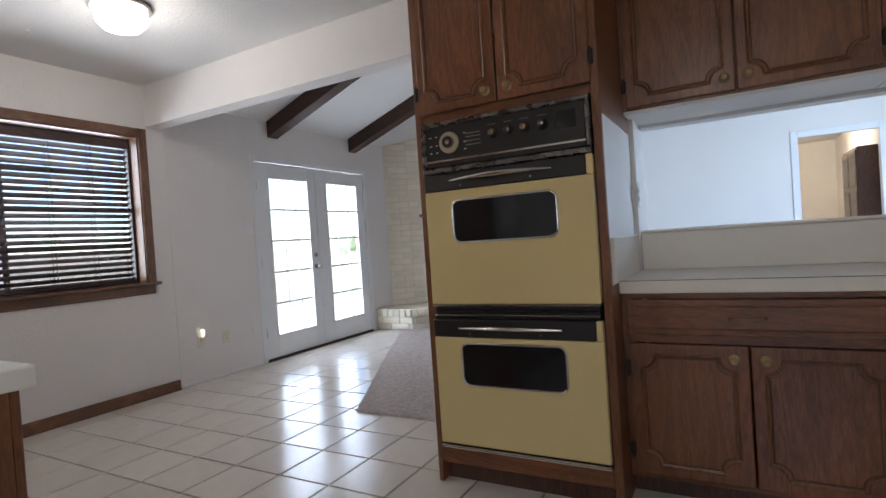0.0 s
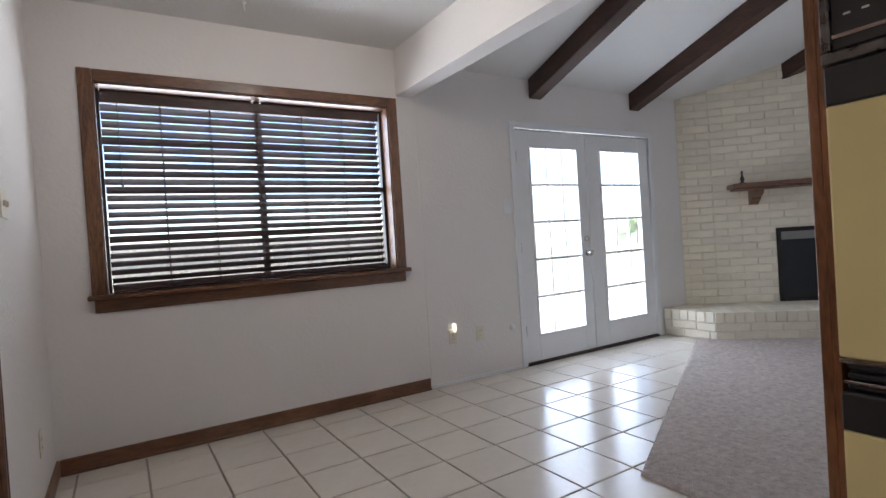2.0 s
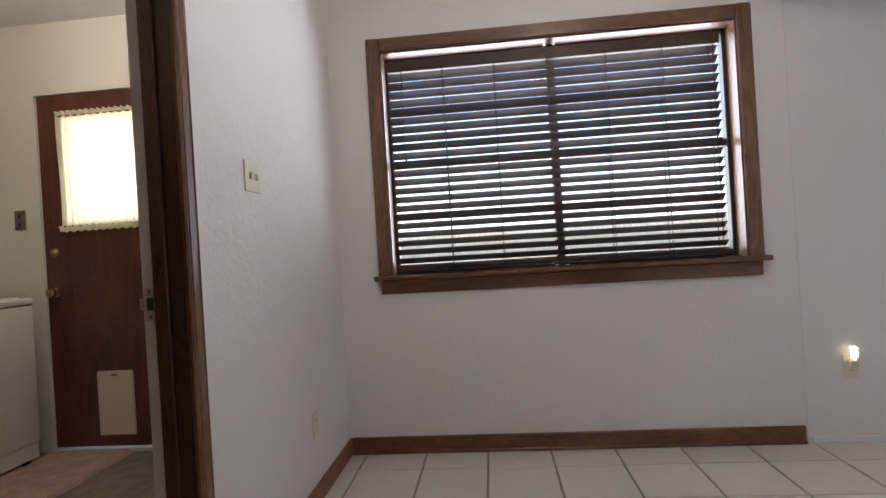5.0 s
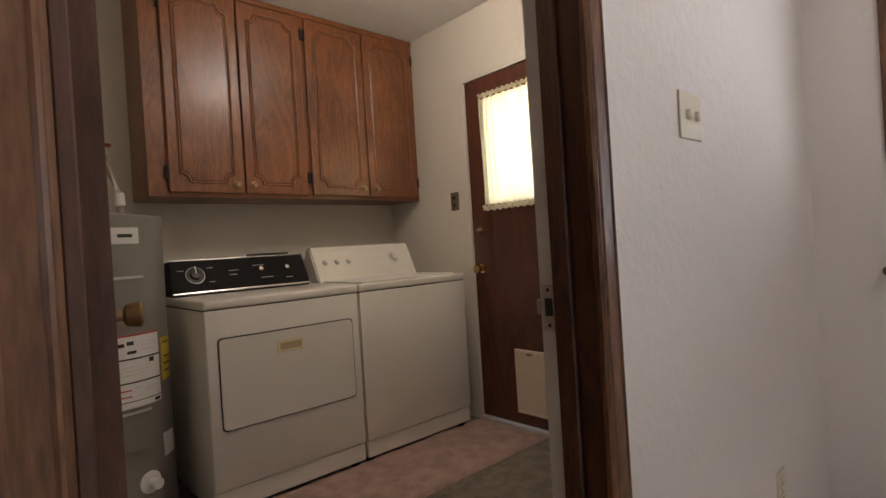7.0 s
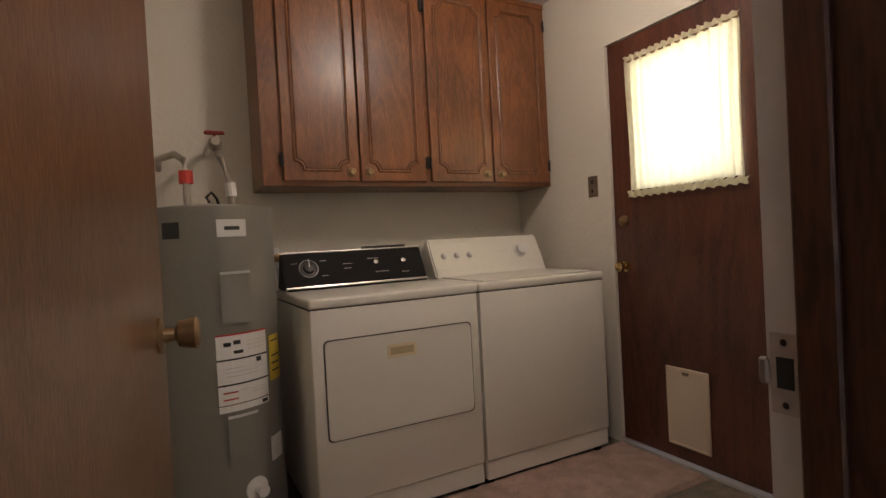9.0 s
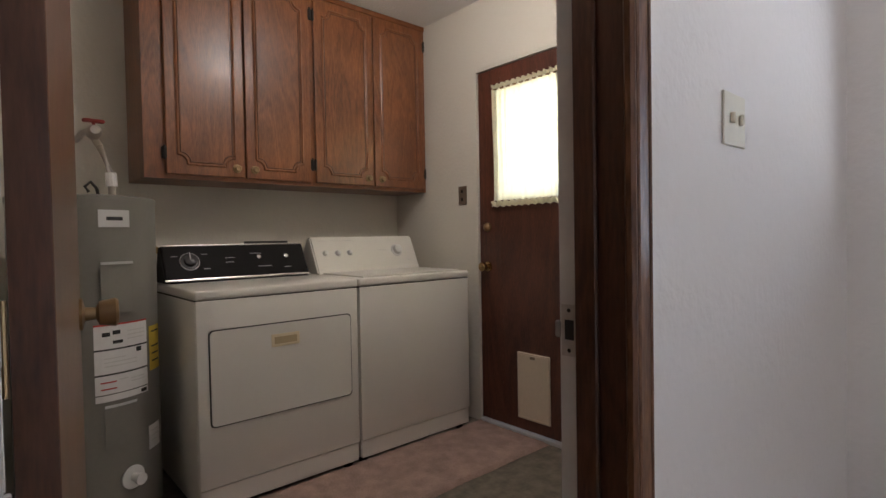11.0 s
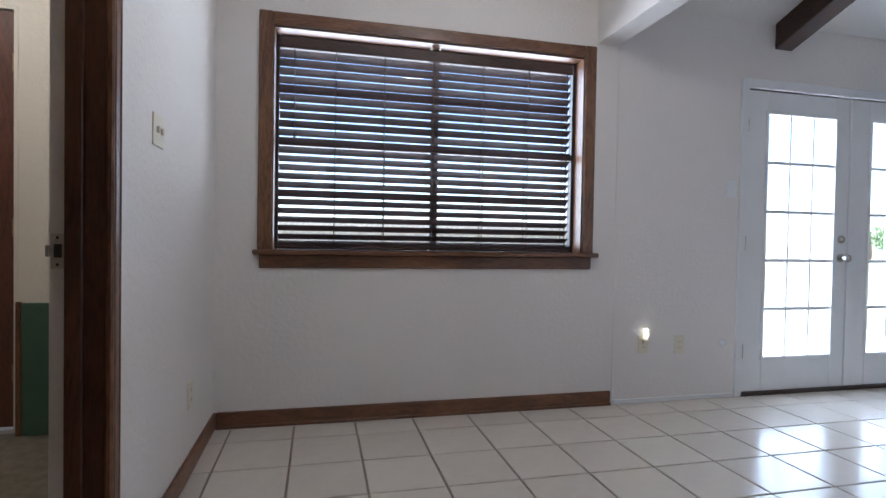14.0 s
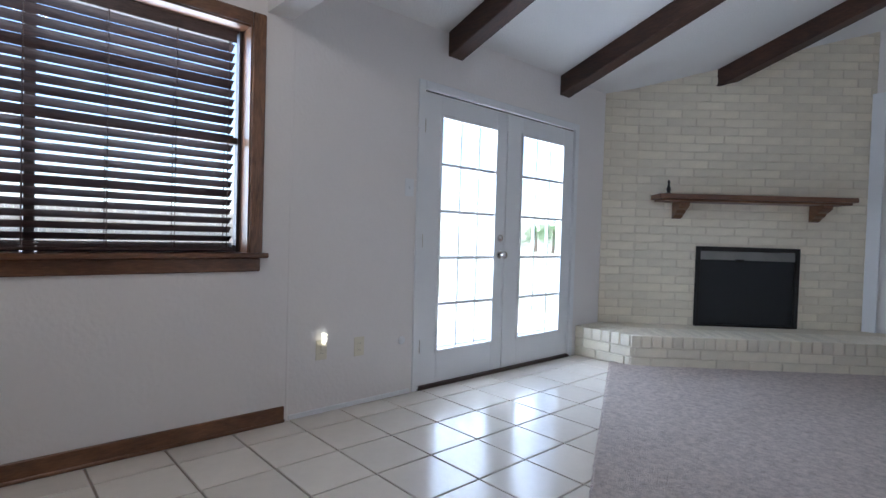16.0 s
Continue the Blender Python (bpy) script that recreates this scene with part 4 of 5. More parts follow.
def wall_unit(x0, w):
    t = thing("wall_cabinet", (x0, 3.372, 1.648), "brown oak wall cabinet with two routed doors", "cabinet", "wall cabinets over the pass-through")
    h = 0.897
    part("carcass", one((0.0, 0.018, 0.004), (w, 0.328, h)), OAK, t)
    part("bottom_panel", one((0.001, 0.002, -0.012), (w - 0.001, 0.327, 0.003), 0.001), WALL, t, "white-painted underside")
    for x in (0.0, w - 0.035):
        part("face_stile", one((x, 0.0, 0.0035), (x + 0.035, 0.0175, h)), OAK, t)
    part("face_rail", one((0.0355, 0.001, 0.0035), (w - 0.0355, 0.017, 0.03)), OAK_X, t)
    part("face_rail", one((0.0355, 0.001, h - 0.06), (w - 0.0355, 0.017, h)), OAK_X, t)
    m = w / 2 - 0.03
    cab_door(t, 0.018, m - 0.003, 0.014, h - 0.05, -0.001, (m - 0.045, 0.070), 0.012)
    cab_door(t, m + 0.003, w - 0.040, 0.014, h - 0.05, -0.001, (m + 0.045, 0.070), w - 0.034)


wall_unit(0.108, 0.987)
wall_unit(1.097, 0.965)
structure("trim_soffit", one((0.131, 3.365, 2.5455), (3.04, 3.705, 2.5495)), OAK_X, "wooden strip over the wall cabinets", "trim")

# ---- counter beside the laundry wall, with a cabinet standing on it ----
pen = thing("base_cabinet", (-0.865, 1.350, 0.0), "brown oak base cabinet at the end of the counter", "cabinet", rz=90)
# local -y faces east; local x runs north to south from the end panel
part("end_panel", one((-0.02, 0.0, 0.0), (0.0, 0.49, 0.848), 0.002), OAK, pen)
part("carcass", one((-3.2, 0.018, 0.09), (-0.021, 0.49, 0.848)), OAK, pen)
for x in (-0.055, -0.62, -1.2):
    part("face_stile", one((x, 0.0, 0.09), (x + 0.034, 0.0175, 0.848)), OAK, pen)
part("face_rail", one((-3.2, 0.001, 0.800), (-1.22, 0.017, 0.848)), OAK_X, pen)
part("toe_kick", one((-3.2, 0.06, 0.0), (-0.021, 0.075, 0.089)), JAMBWOOD, pen)
cab_door(pen, -0.60, -0.060, 0.112, 0.62, -0.001, (-0.55, 0.56))
part("drawer_front", one((-0.60, -0.020, 0.655), (-0.060, -0.001, 0.815), 0.005, 2), OAK_X, pen)
cab_door(pen, -1.18, -0.625, 0.112, 0.62, -0.001, (-0.68, 0.56))
part("drawer_front", one((-1.18, -0.020, 0.655), (-0.625, -0.001, 0.815), 0.005, 2), OAK_X, pen)
tagged(part("side_counter", one((-1.355, -2.3, 0.850), (-0.842, 1.376, 0.900), 0.005), CREAM), "cream laminate counter end beside the laundry wall", "counter")
hutch = thing("counter_cabinet", (-1.01, 1.352, 0.9005), "tall brown oak cabinet standing on the counter", "cabinet", rz=90)
part("carcass", one((-0.62, 0.018, 0.0), (0.0, 0.33, 1.645), 0.002), OAK, hutch)
part("face_stile", one((-0.045, 0.0, 0.0), (0.0, 0.0175, 1.645), 0.002), OAK, hutch)
cab_door(hutch, -0.58, -0.030, 0.02, 1.60, -0.001, (-0.54, 0.30))
for z in (0.18, 0.62, 1.10):
    bm = one((-0.034, -0.024, z - 0.035), (-0.016, -0.001, z + 0.035), 0.003)
    tube(bm, [(-0.026, -0.024, z - 0.045), (-0.026, -0.024, z + 0.045)], 0.006, 8)
    part("hinge", bm, IRON, hutch, "black iron hinge")


# ---- ceiling lamps ----
def flush_lamp(at, label):
    t = thing("ceiling_light", at, label, "ceiling light")
    part("base_pan", lathe(bmesh.new(), (0, 0, 0), (0, 0, -1), [(0, 0.155), (0.018, 0.160), (0.028, 0.150), (0.029, 0.135)], 36), LAMPRIM, t, "dull metal base", True)
    g = part("shade", lathe(bmesh.new(), (0, 0, -0.024), (0, 0, -1), [(0, 0.126), (0.020, 0.132), (0.070, 0.127), (0.105, 0.098), (0.122, 0.050), (0.127, 0.010)], 36), LAMPGLASS, t, "lit frosted glass shade", True)
    g.visible_shadow = False


flush_lamp((-2.40, 2.56, 2.549), "round flush ceiling light with a lit glass shade")
# Kitchen fixture is added out of view to go with the fill bulb.
flush_lamp((0.35, 0.10, 2.549), "added round flush kitchen ceiling light, out of view")
flush_lamp((-2.85, 0.16, 2.529), "round flush laundry ceiling light with a lit shade")
# Hallway fixture is added out of view around the warm fill bulb.
flush_lamp((1.62, 10.2, 2.419), "added round flush hallway ceiling light, out of view")
for x, y in ((-3.30, 2.32), (-3.12, 2.42)):
    hook = thing("ceiling_hook", (x, y, 2.549), "small white swag hook screwed into the ceiling", "hook")
    bm = lathe(bmesh.new(), (0, 0, 0), (0, 0, -1), [(0, 0.014), (0.006, 0.012), (0.010, 0.004)], 12)
    tube(bm, [(0, 0, -0.008), (0, 0, -0.02), (0.010, 0, -0.030), (0.012, 0, -0.042), (0, 0, -0.050), (-0.010, 0, -0.044)], 0.003, 6)
    part("hook_body", bm, TRIMWHITE, hook)

# ---- laundry: wall cabinets ----
lc = thing("laundry_cabinet", (-2.085, -1.03, 1.426), "brown oak wall cabinet with four routed doors over the machines", "cabinet", rz=180)
# local x runs west, local -y faces north into the room
CWD = 1.688
part("carcass", one((0.0, 0.018, 0.0), (CWD, 0.328, 1.103), 0.002), OAK, lc)
for a, b in ((0.0, 0.098), (0.838, 0.868), (CWD - 0.03, CWD)):
    part("face_stile", one((a, 0.0, 0.0), (b, 0.0175, 1.103)), OAK, lc)
part("face_rail", one((0.0985, 0.001, 0.0), (0.8375, 0.017, 0.032)), OAK_X, lc)
part("face_rail", one((0.8685, 0.001, 0.0), (CWD - 0.031, 0.017, 0.032)), OAK_X, lc)
part("crown_strip", one((-0.004, -0.012, 1.068), (CWD, 0.0, 1.101), 0.004), OAK_X, lc)
for x0, x1, k, hg in ((0.090, 0.462, 0.420, 0.084), (0.470, 0.836, 0.512, 0.843), (0.868, 1.262, 1.218, 0.862), (1.270, 1.662, 1.316, 1.668)):
    cab_door(lc, x0, x1, 0.020, 1.062, -0.001, (k, 0.066), hg, inset=0.052, scoop=0.045)


# ---- laundry: dryer and washer ----
def rounded_plate(x0, x1, z0, z1, y0, y1, rad, bev=0.002):
    """An upright plate with rounded corners, between two depths."""
    bm = bmesh.new()
    ring = []
    for cx, cz, a0 in ((x1 - rad, z1 - rad, 0), (x0 + rad, z1 - rad, 90), (x0 + rad, z0 + rad, 180), (x1 - rad, z0 + rad, 270)):
        ring += [(cx + rad * math.cos(radians(a0 + 18 * k)), cz + rad * math.sin(radians(a0 + 18 * k))) for k in range(6)]
    front = [bm.verts.new((x, y0, z)) for x, z in ring]
    back = [bm.verts.new((x, y1, z)) for x, z in ring]
    f = bm.faces.new(front)
    bm.faces.new(list(reversed(back)))
    for i in range(len(ring)):
        bm.faces.new((front[i], back[i], back[(i + 1) % len(ring)], front[(i + 1) % len(ring)]))
    bmesh.ops.bevel(bm, geom=list(f.edges), offset=bev, segments=2, affect="EDGES")
    return bm


def machine(name, x_left, w, label, dryer):
    t = thing(name, (x_left, -0.505, 0.0), label, "appliance", rz=180)
    # local x runs west, local -y is the front
    part("cabinet_body", one((0.0, 0.010, 0.035), (w, 0.66, 0.872), 0.010, 2), WHITEGOODS, t, smooth=True)
    part("toe_panel", one((0.004, 0.004, 0.035), (w - 0.004, 0.012, 0.120), 0.003), WHITEGOODS, t)
    part("front_panel", one((0.002, -0.004, 0.124), (w - 0.002, 0.010, 0.8735), 0.005, 2), WHITEGOODS, t, smooth=True)
    part("top_panel", one((-0.002, -0.008, 0.876), (w + 0.002, 0.67, 0.915), 0.010, 3), WHITEGOODS, t, smooth=True)
    # Dark fill for the shade under the top panel.
    part("top_seam", one((0.004, -0.001, 0.870), (w - 0.004, 0.64, 0.878)), DARKGAP, t)
    for x in (0.04, w - 0.04):
        for y in (0.05, 0.62):
            part("foot", lathe(bmesh.new(), (x, y, 0.0), (0, 0, 1), [(0, 0.022), (0.012, 0.022), (0.016, 0.010), (0.037, 0.010)], 12), IRON, t)
    # sloped console at the back
    h, d0, d1 = (0.178, 0.45, 0.57) if dryer else (0.205, 0.42, 0.54)
    bm = bmesh.new()
    prof = [(d0, 0.914), (d1 - 0.02, 0.914 + h), (d1 + 0.015, 0.914 + h), (0.665, 0.914)]
    e = 0.012
    a = [bm.verts.new((e, y, z)) for y, z in prof]
    b = [bm.verts.new((w - e, y, z)) for y, z in prof]
    bm.faces.new(a)
    bm.faces.new(list(reversed(b)))
    for i in range(4):
        bm.faces.new((a[i], b[i], b[(i + 1) % 4], a[(i + 1) % 4]))
    bmesh.ops.bevel(bm, geom=list(bm.edges), offset=0.008, segments=2, affect="EDGES")
    con = part("console", bm, CONSOLE if dryer else WHITEGOODS, t, "black console" if dryer else "white console", True)
    nrm = Vector((0, -h, (d1 - 0.02 - d0))).normalized()

    def on(x, u):
        return Vector((x, d0 + (d1 - 0.02 - d0) * u, 0.914 + h * u)) + nrm * 0.0005

    if dryer:
        bm = tube(bmesh.new(), [on(0.012, 0.08), on(w - 0.012, 0.08)], 0.006, 6)
        tube(bm, [on(0.012, 0.98), on(w - 0.012, 0.98)], 0.004, 6)
        part("chrome_strip", bm, CHROME, con, "chrome console strip")
        part("dial_ring", lathe(bmesh.new(), on(0.13, 0.55), nrm, [(0, 0.046), (0.003, 0.046), (0.0035, 0.041)], 28), GREYPLASTIC, con)
        part("dial_face", lathe(bmesh.new(), on(0.13, 0.55), nrm, [(0.003, 0.043), (0.005, 0.043), (0.006, 0.028), (0.020, 0.025), (0.022, 0.018)], 28), BLACKTRIM, con, smooth=True)
        part("dial_pointer", tube(bmesh.new(), [on(0.13, 0.55) + nrm * 0.022, on(0.13, 0.75) + nrm * 0.022], 0.002, 5), PAPER, con)
        for x in (0.47, 0.62):
            part("switch_knob", lathe(bmesh.new(), on(x, 0.60), nrm, [(0, 0.014), (0.010, 0.012), (0.012, 0.008)], 14), CHROME, con, smooth=True)
        for x, u, l in ((0.30, 0.62, 0.05), (0.30, 0.50, 0.04), (0.43, 0.72, 0.06), (0.46, 0.35, 0.07), (0.60, 0.30, 0.04), (0.05, 0.70, 0.03), (0.19, 0.74, 0.03), (0.19, 0.35, 0.03)):
            part("printed_mark", tube(bmesh.new(), [on(x, u), on(x + l, u)], 0.0012, 4), GREYPLASTIC, con)
        part("vent_strip", one((0.42, d1 - 0.01, 0.914 + h), (0.66, d1 + 0.01, 0.914 + h + 0.012), 0.003), IRON, con)
        # drop-down door
        # Dark plate behind the door, so that its edge gap reads as shaded.
        part("door_gap", rounded_plate(0.0470, w - 0.0420, 0.3650, 0.7550, -0.0070, 0.0, 0.020, 0.0005), DARKGAP, t)
        dd = part("loading_door", rounded_plate(0.052, w - 0.047, 0.370, 0.750, -0.011, -0.002, 0.018, 0.003), WHITEGOODS, t, smooth=True)
        part("handle_frame", one((0.305, -0.0145, 0.652), (0.435, -0.0105, 0.706), 0.002), mat("yellowed_plastic", (0.72, 0.62, 0.42), 0.5), dd, "yellowed recessed handle")
        # Raised plate in darker plastic; the recess's shade is put into its colour.
        part("handle_recess", one((0.318, -0.0155, 0.664), (0.422, -0.0140, 0.694)), mat("shaded_plastic", (0.46, 0.36, 0.21), 0.6), dd)
    else:
        for x in (0.085, 0.165, 0.245):
            part("control_knob", lathe(bmesh.new(), on(x, 0.55), nrm, [(0, 0.017), (0.006, 0.016), (0.018, 0.012), (0.020, 0.008)], 18), GREYPLASTIC, con, "pale grey knob", True)
        part("timer_knob", lathe(bmesh.new(), on(w - 0.16, 0.58), nrm, [(0, 0.040), (0.004, 0.040), (0.008, 0.031), (0.028, 0.027), (0.031, 0.020)], 24), GREYPLASTIC, con, "large pale grey timer knob", True)
        for x, u, l in ((0.06, 0.9, 0.05), (0.14, 0.9, 0.05), (0.22, 0.9, 0.05), (w - 0.30, 0.6, 0.06), (w - 0.10, 0.3, 0.03), (0.06, 0.2, 0.03), (0.14, 0.2, 0.03)):
            part("printed_mark", tube(bmesh.new(), [on(x, u), on(x + l, u)], 0.0010, 4), GREYPLASTIC, con)
        part("lid", one((0.045, 0.03, 0.913), (w - 0.045, 0.44, 0.924), 0.005, 2), WHITEGOODS, t, smooth=True)
    t.scale = (1.0, 1.0, 1.015)
    return t


machine("clothes_dryer", -2.135, 0.748, "almond white clothes dryer with a black control console", True)
machine("washing_machine", -2.893, 0.748, "white top-loading washing machine beside the dryer", False)

# ---- laundry: water heater ----
wh = thing("water_heater", (-1.83, -0.86, 0.0), "grey tank water heater with paper labels", "water heater")
RT = 0.25
part("tank", lathe(bmesh.new(), (0, 0, 0.04), (0, 0, 1), [(0, RT - 0.01), (0.0, RT), (1.235, RT), (1.245, RT + 0.003), (1.262, RT + 0.003), (1.268, RT - 0.015), (1.272, 0.05)], 48), TANK, wh, smooth=True)
part("base_ring", lathe(bmesh.new(), (0, 0, 0), (0, 0, 1), [(0, RT - 0.02), (0.045, RT - 0.02)], 40), IRON, wh)


def wrap(name, a0, a1, z0, z1, off, material, parent, label="", slant=0.0):
    """A label that lies round the tank between two bearings (degrees from the +y side towards -x)."""
    bm = bmesh.new()
    k = 8
    rows = []
    for r in (RT + off, RT + off - 0.002):
        for z in (z0, z1):
            rows.append([bm.verts.new((-r * math.sin(radians(a0 + (a1 - a0) * i / k)), r * math.cos(radians(a0 + (a1 - a0) * i / k)), z + slant * i / k)) for i in range(k + 1)])
    o0, o1, i0, i1 = rows
    for i in range(k):
        bm.faces.new((o0[i], o0[i + 1], o1[i + 1], o1[i]))
        bm.faces.new((i0[i], i1[i], i1[i + 1], i0[i + 1]))
        bm.faces.new((o0[i], i0[i], i0[i + 1], o0[i + 1]))
        bm.faces.new((o1[i], o1[i + 1], i1[i + 1], i1[i]))
    bm.faces.new((o0[0], o1[0], i1[0], i0[0]))
    bm.faces.new((o0[k], i0[k], i1[k], o1[k]))
    return part(name, bm, material, parent, label)


CHROMEPAPER = mat("silver_badge", (0.66, 0.66, 0.66), 0.35, metal=0.5)
badge = wrap("name_badge", 2, 27, 1.185, 1.250, 0.003, CHROMEPAPER, wh, "silver maker's badge")
wrap("badge_stripe", 8, 21, 1.210, 1.224, 0.0036, INK, badge)
sheet = wrap("instruction_label", -4, 42, 0.530, 0.820, 0.003, PAPER, wh, "white instruction label sheet")
for z in (0.815, 0.722, 0.628):
    wrap("printed_band", -4, 42, z, z + 0.006, 0.0036, REDINK if z > 0.8 else INK, sheet)
wrap("printed_band", -4, 42, 0.555, 0.558, 0.0036, INK, sheet)
for a0, a1, z0, z1 in ((2, 8, 0.775, 0.790), (10, 16, 0.78, 0.795), (10, 18, 0.745, 0.757), (22, 39, 0.785, 0.789), (22, 39, 0.770, 0.774), (22, 39, 0.755, 0.759), (3, 20, 0.690, 0.694), (3, 30, 0.675, 0.679), (3, 30, 0.660, 0.664), (24, 38, 0.60, 0.604), (24, 38, 0.588, 0.592), (14, 22, 0.605, 0.609), (34, 40, 0.535, 0.548), (30, 35, 0.700, 0.718)):
    wrap("printed_line", a0, a1, z0, z1, 0.0037, INK if z1 - z0 > 0.010 else GREYPLASTIC, sheet)
for z in (0.600, 0.575):
    wrap("printed_line", 0, 12, z, z + 0.005, 0.0037, REDINK, sheet)
yel = wrap("energy_label", 46, 66, 0.605, 0.785, 0.003, YELLOWPAPER, wh, "yellow energy label")
for z in (0.76, 0.70, 0.67, 0.64):
    wrap("printed_line", 49, 63, z, z + 0.006, 0.0037, INK, yel)
small = wrap("small_label", 42, 60, 0.290, 0.385, 0.003, PAPER, wh, "small white label")
for z in (0.36, 0.34, 0.32):
    wrap("printed_line", 45, 57, z, z + 0.004, 0.0037, GREYPLASTIC, small)
wrap("dark_label", -42, -27, 1.185, 1.245, 0.003, INK, wh)
for z0, z1 in ((0.86, 1.045), (0.36, 0.51)):
    cov = wrap("access_cover", 2, 26, z0, z1, 0.012, TANK, wh, "raised access cover")
    wrap("cover_lip", 2, 26, z1, z1 + 0.010, 0.022, CHROMEPAPER, cov)
av = (-RT * math.sin(radians(24)), RT * math.cos(radians(24)))
bm = lathe(bmesh.new(), (av[0] * 0.98, av[1] * 0.98, 0.215), (av[0], av[1], 0), [(0, 0.045), (0.008, 0.045), (0.010, 0.016), (0.04, 0.014), (0.042, 0.022), (0.055, 0.022)], 20)
part("drain_valve", bm, PAPER, wh, "white plastic drain valve", True)
bm = tube(bmesh.new(), [(-0.09, 0.05, 1.30), (-0.09, 0.05, 1.40), (-0.06, 0.0, 1.52), (-0.04, -0.10, 1.60), (-0.04, -0.30, 1.62), (-0.04, -0.49, 1.62)], 0.014, 10)
part("pipe", bm, COPPER, wh, "bent metal water pipe", True)
part("pipe_sleeve", tube(bmesh.new(), [(-0.09, 0.05, 1.355), (-0.088, 0.048, 1.41)], 0.021, 12), PAPER, wh)
part("valve_body", lathe(bmesh.new(), (-0.045, -0.06, 1.575), (0, 1, 0.2), [(0, 0.02), (0.02, 0.028), (0.05, 0.028), (0.07, 0.018)], 14), COPPER, wh, smooth=True)
bm = tube(bmesh.new(), [(-0.045, -0.03, 1.58), (-0.045, -0.025, 1.625)], 0.006, 8)
box(bm, (-0.085, -0.04, 1.622), (-0.005, -0.012, 1.636), 0.005)
part("valve_handle", bm, REDVALVE, wh, "red valve handle")
bm = tube(bmesh.new(), [(0.075, 0.06, 1.30), (0.075, 0.06, 1.45), (0.08, 0.05, 1.50), (0.11, 0.0, 1.53), (0.17, -0.2, 1.54), (0.17, -0.49, 1.54)], 0.014, 10)
part("pipe", bm, COPPER, wh, "bent metal water pipe", True)
part("pipe_tag", tube(bmesh.new(), [(0.075, 0.06, 1.405), (0.075, 0.06, 1.455)], 0.026, 12), REDINK, wh, "red plastic pipe tag")
bm = tube(bmesh.new(), [(-0.04, 0.09, 1.30), (-0.03, 0.10, 1.34), (-0.01, 0.11, 1.365), (0.01, 0.11, 1.345), (0.0, 0.12, 1.325)], 0.006, 7)
part("wire", bm, IRON, wh)

faucet = thing("washer_faucet", (-2.150, -1.36, 1.055), "metal hose valves with grey hoses behind the dryer", "faucet")
part("valve_box", one((-0.045, 0.002, -0.08), (0.045, 0.02, 0.08), 0.004), PAPER, faucet)
for x in (-0.022, 0.022):
    bm = lathe(bmesh.new(), (x, 0.02, 0.03), (0, 1, 0), [(0, 0.012), (0.05, 0.012), (0.055, 0.022), (0.075, 0.022), (0.08, 0.010)], 12)
    part("valve", bm, BRASS, faucet, smooth=True)
    part("hose", tube(bmesh.new(), [(x, 0.06, 0.02), (x, 0.09, -0.03), (x, 0.15, -0.16), (x + 0.05, 0.16, -0.45), (x + 0.05, 0.12, -0.8)], 0.011, 8), GREYPLASTIC, faucet, smooth=True)

# ---- laundry: back door ----
bd = thing("door_2", (LX, -0.11, 0.0), "dark brown wooden back door with a curtained window and pet door", "door", kind="structure")
for s in (-1, 1):
    part("jamb", one((-0.155, s * 0.4345 + 0.0025, 0.0), (0.004, s * 0.4525 + 0.0025, 2.122)), LWALL, bd)
part("jamb", one((-0.155, -0.431, 2.107), (0.004, 0.436, 2.122)), LWALL, bd)
part("sill", one((-0.155, -0.431, 0.0), (0.012, 0.436, 0.022), 0.004), CHROMEPAPER, bd, "pale metal sill")
bm = bmesh.new()
gy0, gy1, gz0, gz1 = -0.255, 0.275, 1.345, 1.955
box(bm, (-0.055, -0.428, 0.028), (-0.010, gy0, 2.103), 0.002)
box(bm, (-0.055, gy1, 0.028), (-0.010, 0.433, 2.103), 0.002)
box(bm, (-0.0545, gy0, 0.028), (-0.0105, gy1, gz0), 0.001)
box(bm, (-0.0545, gy0, gz1), (-0.0105, gy1, 2.103), 0.001)
part("door_slab", bm, DOORWOOD, bd)
p = part("pane", one((-0.038, gy0, gz0), (-0.034, gy1, gz1)), GLASS, bd)
p.visible_shadow = False
for z, r in ((0.945, 0.026), (1.18, 0.024)):
    bm = lathe(bmesh.new(), (-0.010, -0.362, z), (1, 0, 0), [(0, 0.030), (0.008, 0.029), (0.012, 0.013), (0.034, 0.012), (0.040, r), (0.060, r), (0.065, r * 0.6)] if z < 1 else [(0, 0.028), (0.014, 0.026), (0.018, 0.018), (0.03, 0.008)], 20)
    part("knob", bm, BRIGHTBRASS if z < 1 else BRASS, bd, "bright brass knob" if z < 1 else "dull metal deadbolt", True)
pet = part("pet_door", one((-0.0095, -0.140, 0.095), (0.004, 0.085, 0.470), 0.004), PETDOOR, bd, "cream plastic pet door panel")
part("pet_frame", tube(bmesh.new(), [(0.004, -0.128, 0.108), (0.004, 0.073, 0.108), (0.004, 0.073, 0.458), (0.004, -0.128, 0.458)], 0.003, 5, True), PETDOOR, pet)
part("pet_latch", one((0.004, -0.045, 0.440), (0.010, -0.010, 0.455), 0.002), BROWNPLATE, pet)
for z in (0.3, 1.03, 1.85):
    part("hinge", tube(bmesh.new(), [(-0.004, 0.434, z - 0.045), (-0.004, 0.434, z + 0.045)], 0.007, 8), BRASS, bd)
curtain = thing("door_curtain", (LX, -0.11, 1.30), "pale yellow gathered curtain over the back door window", "curtain")


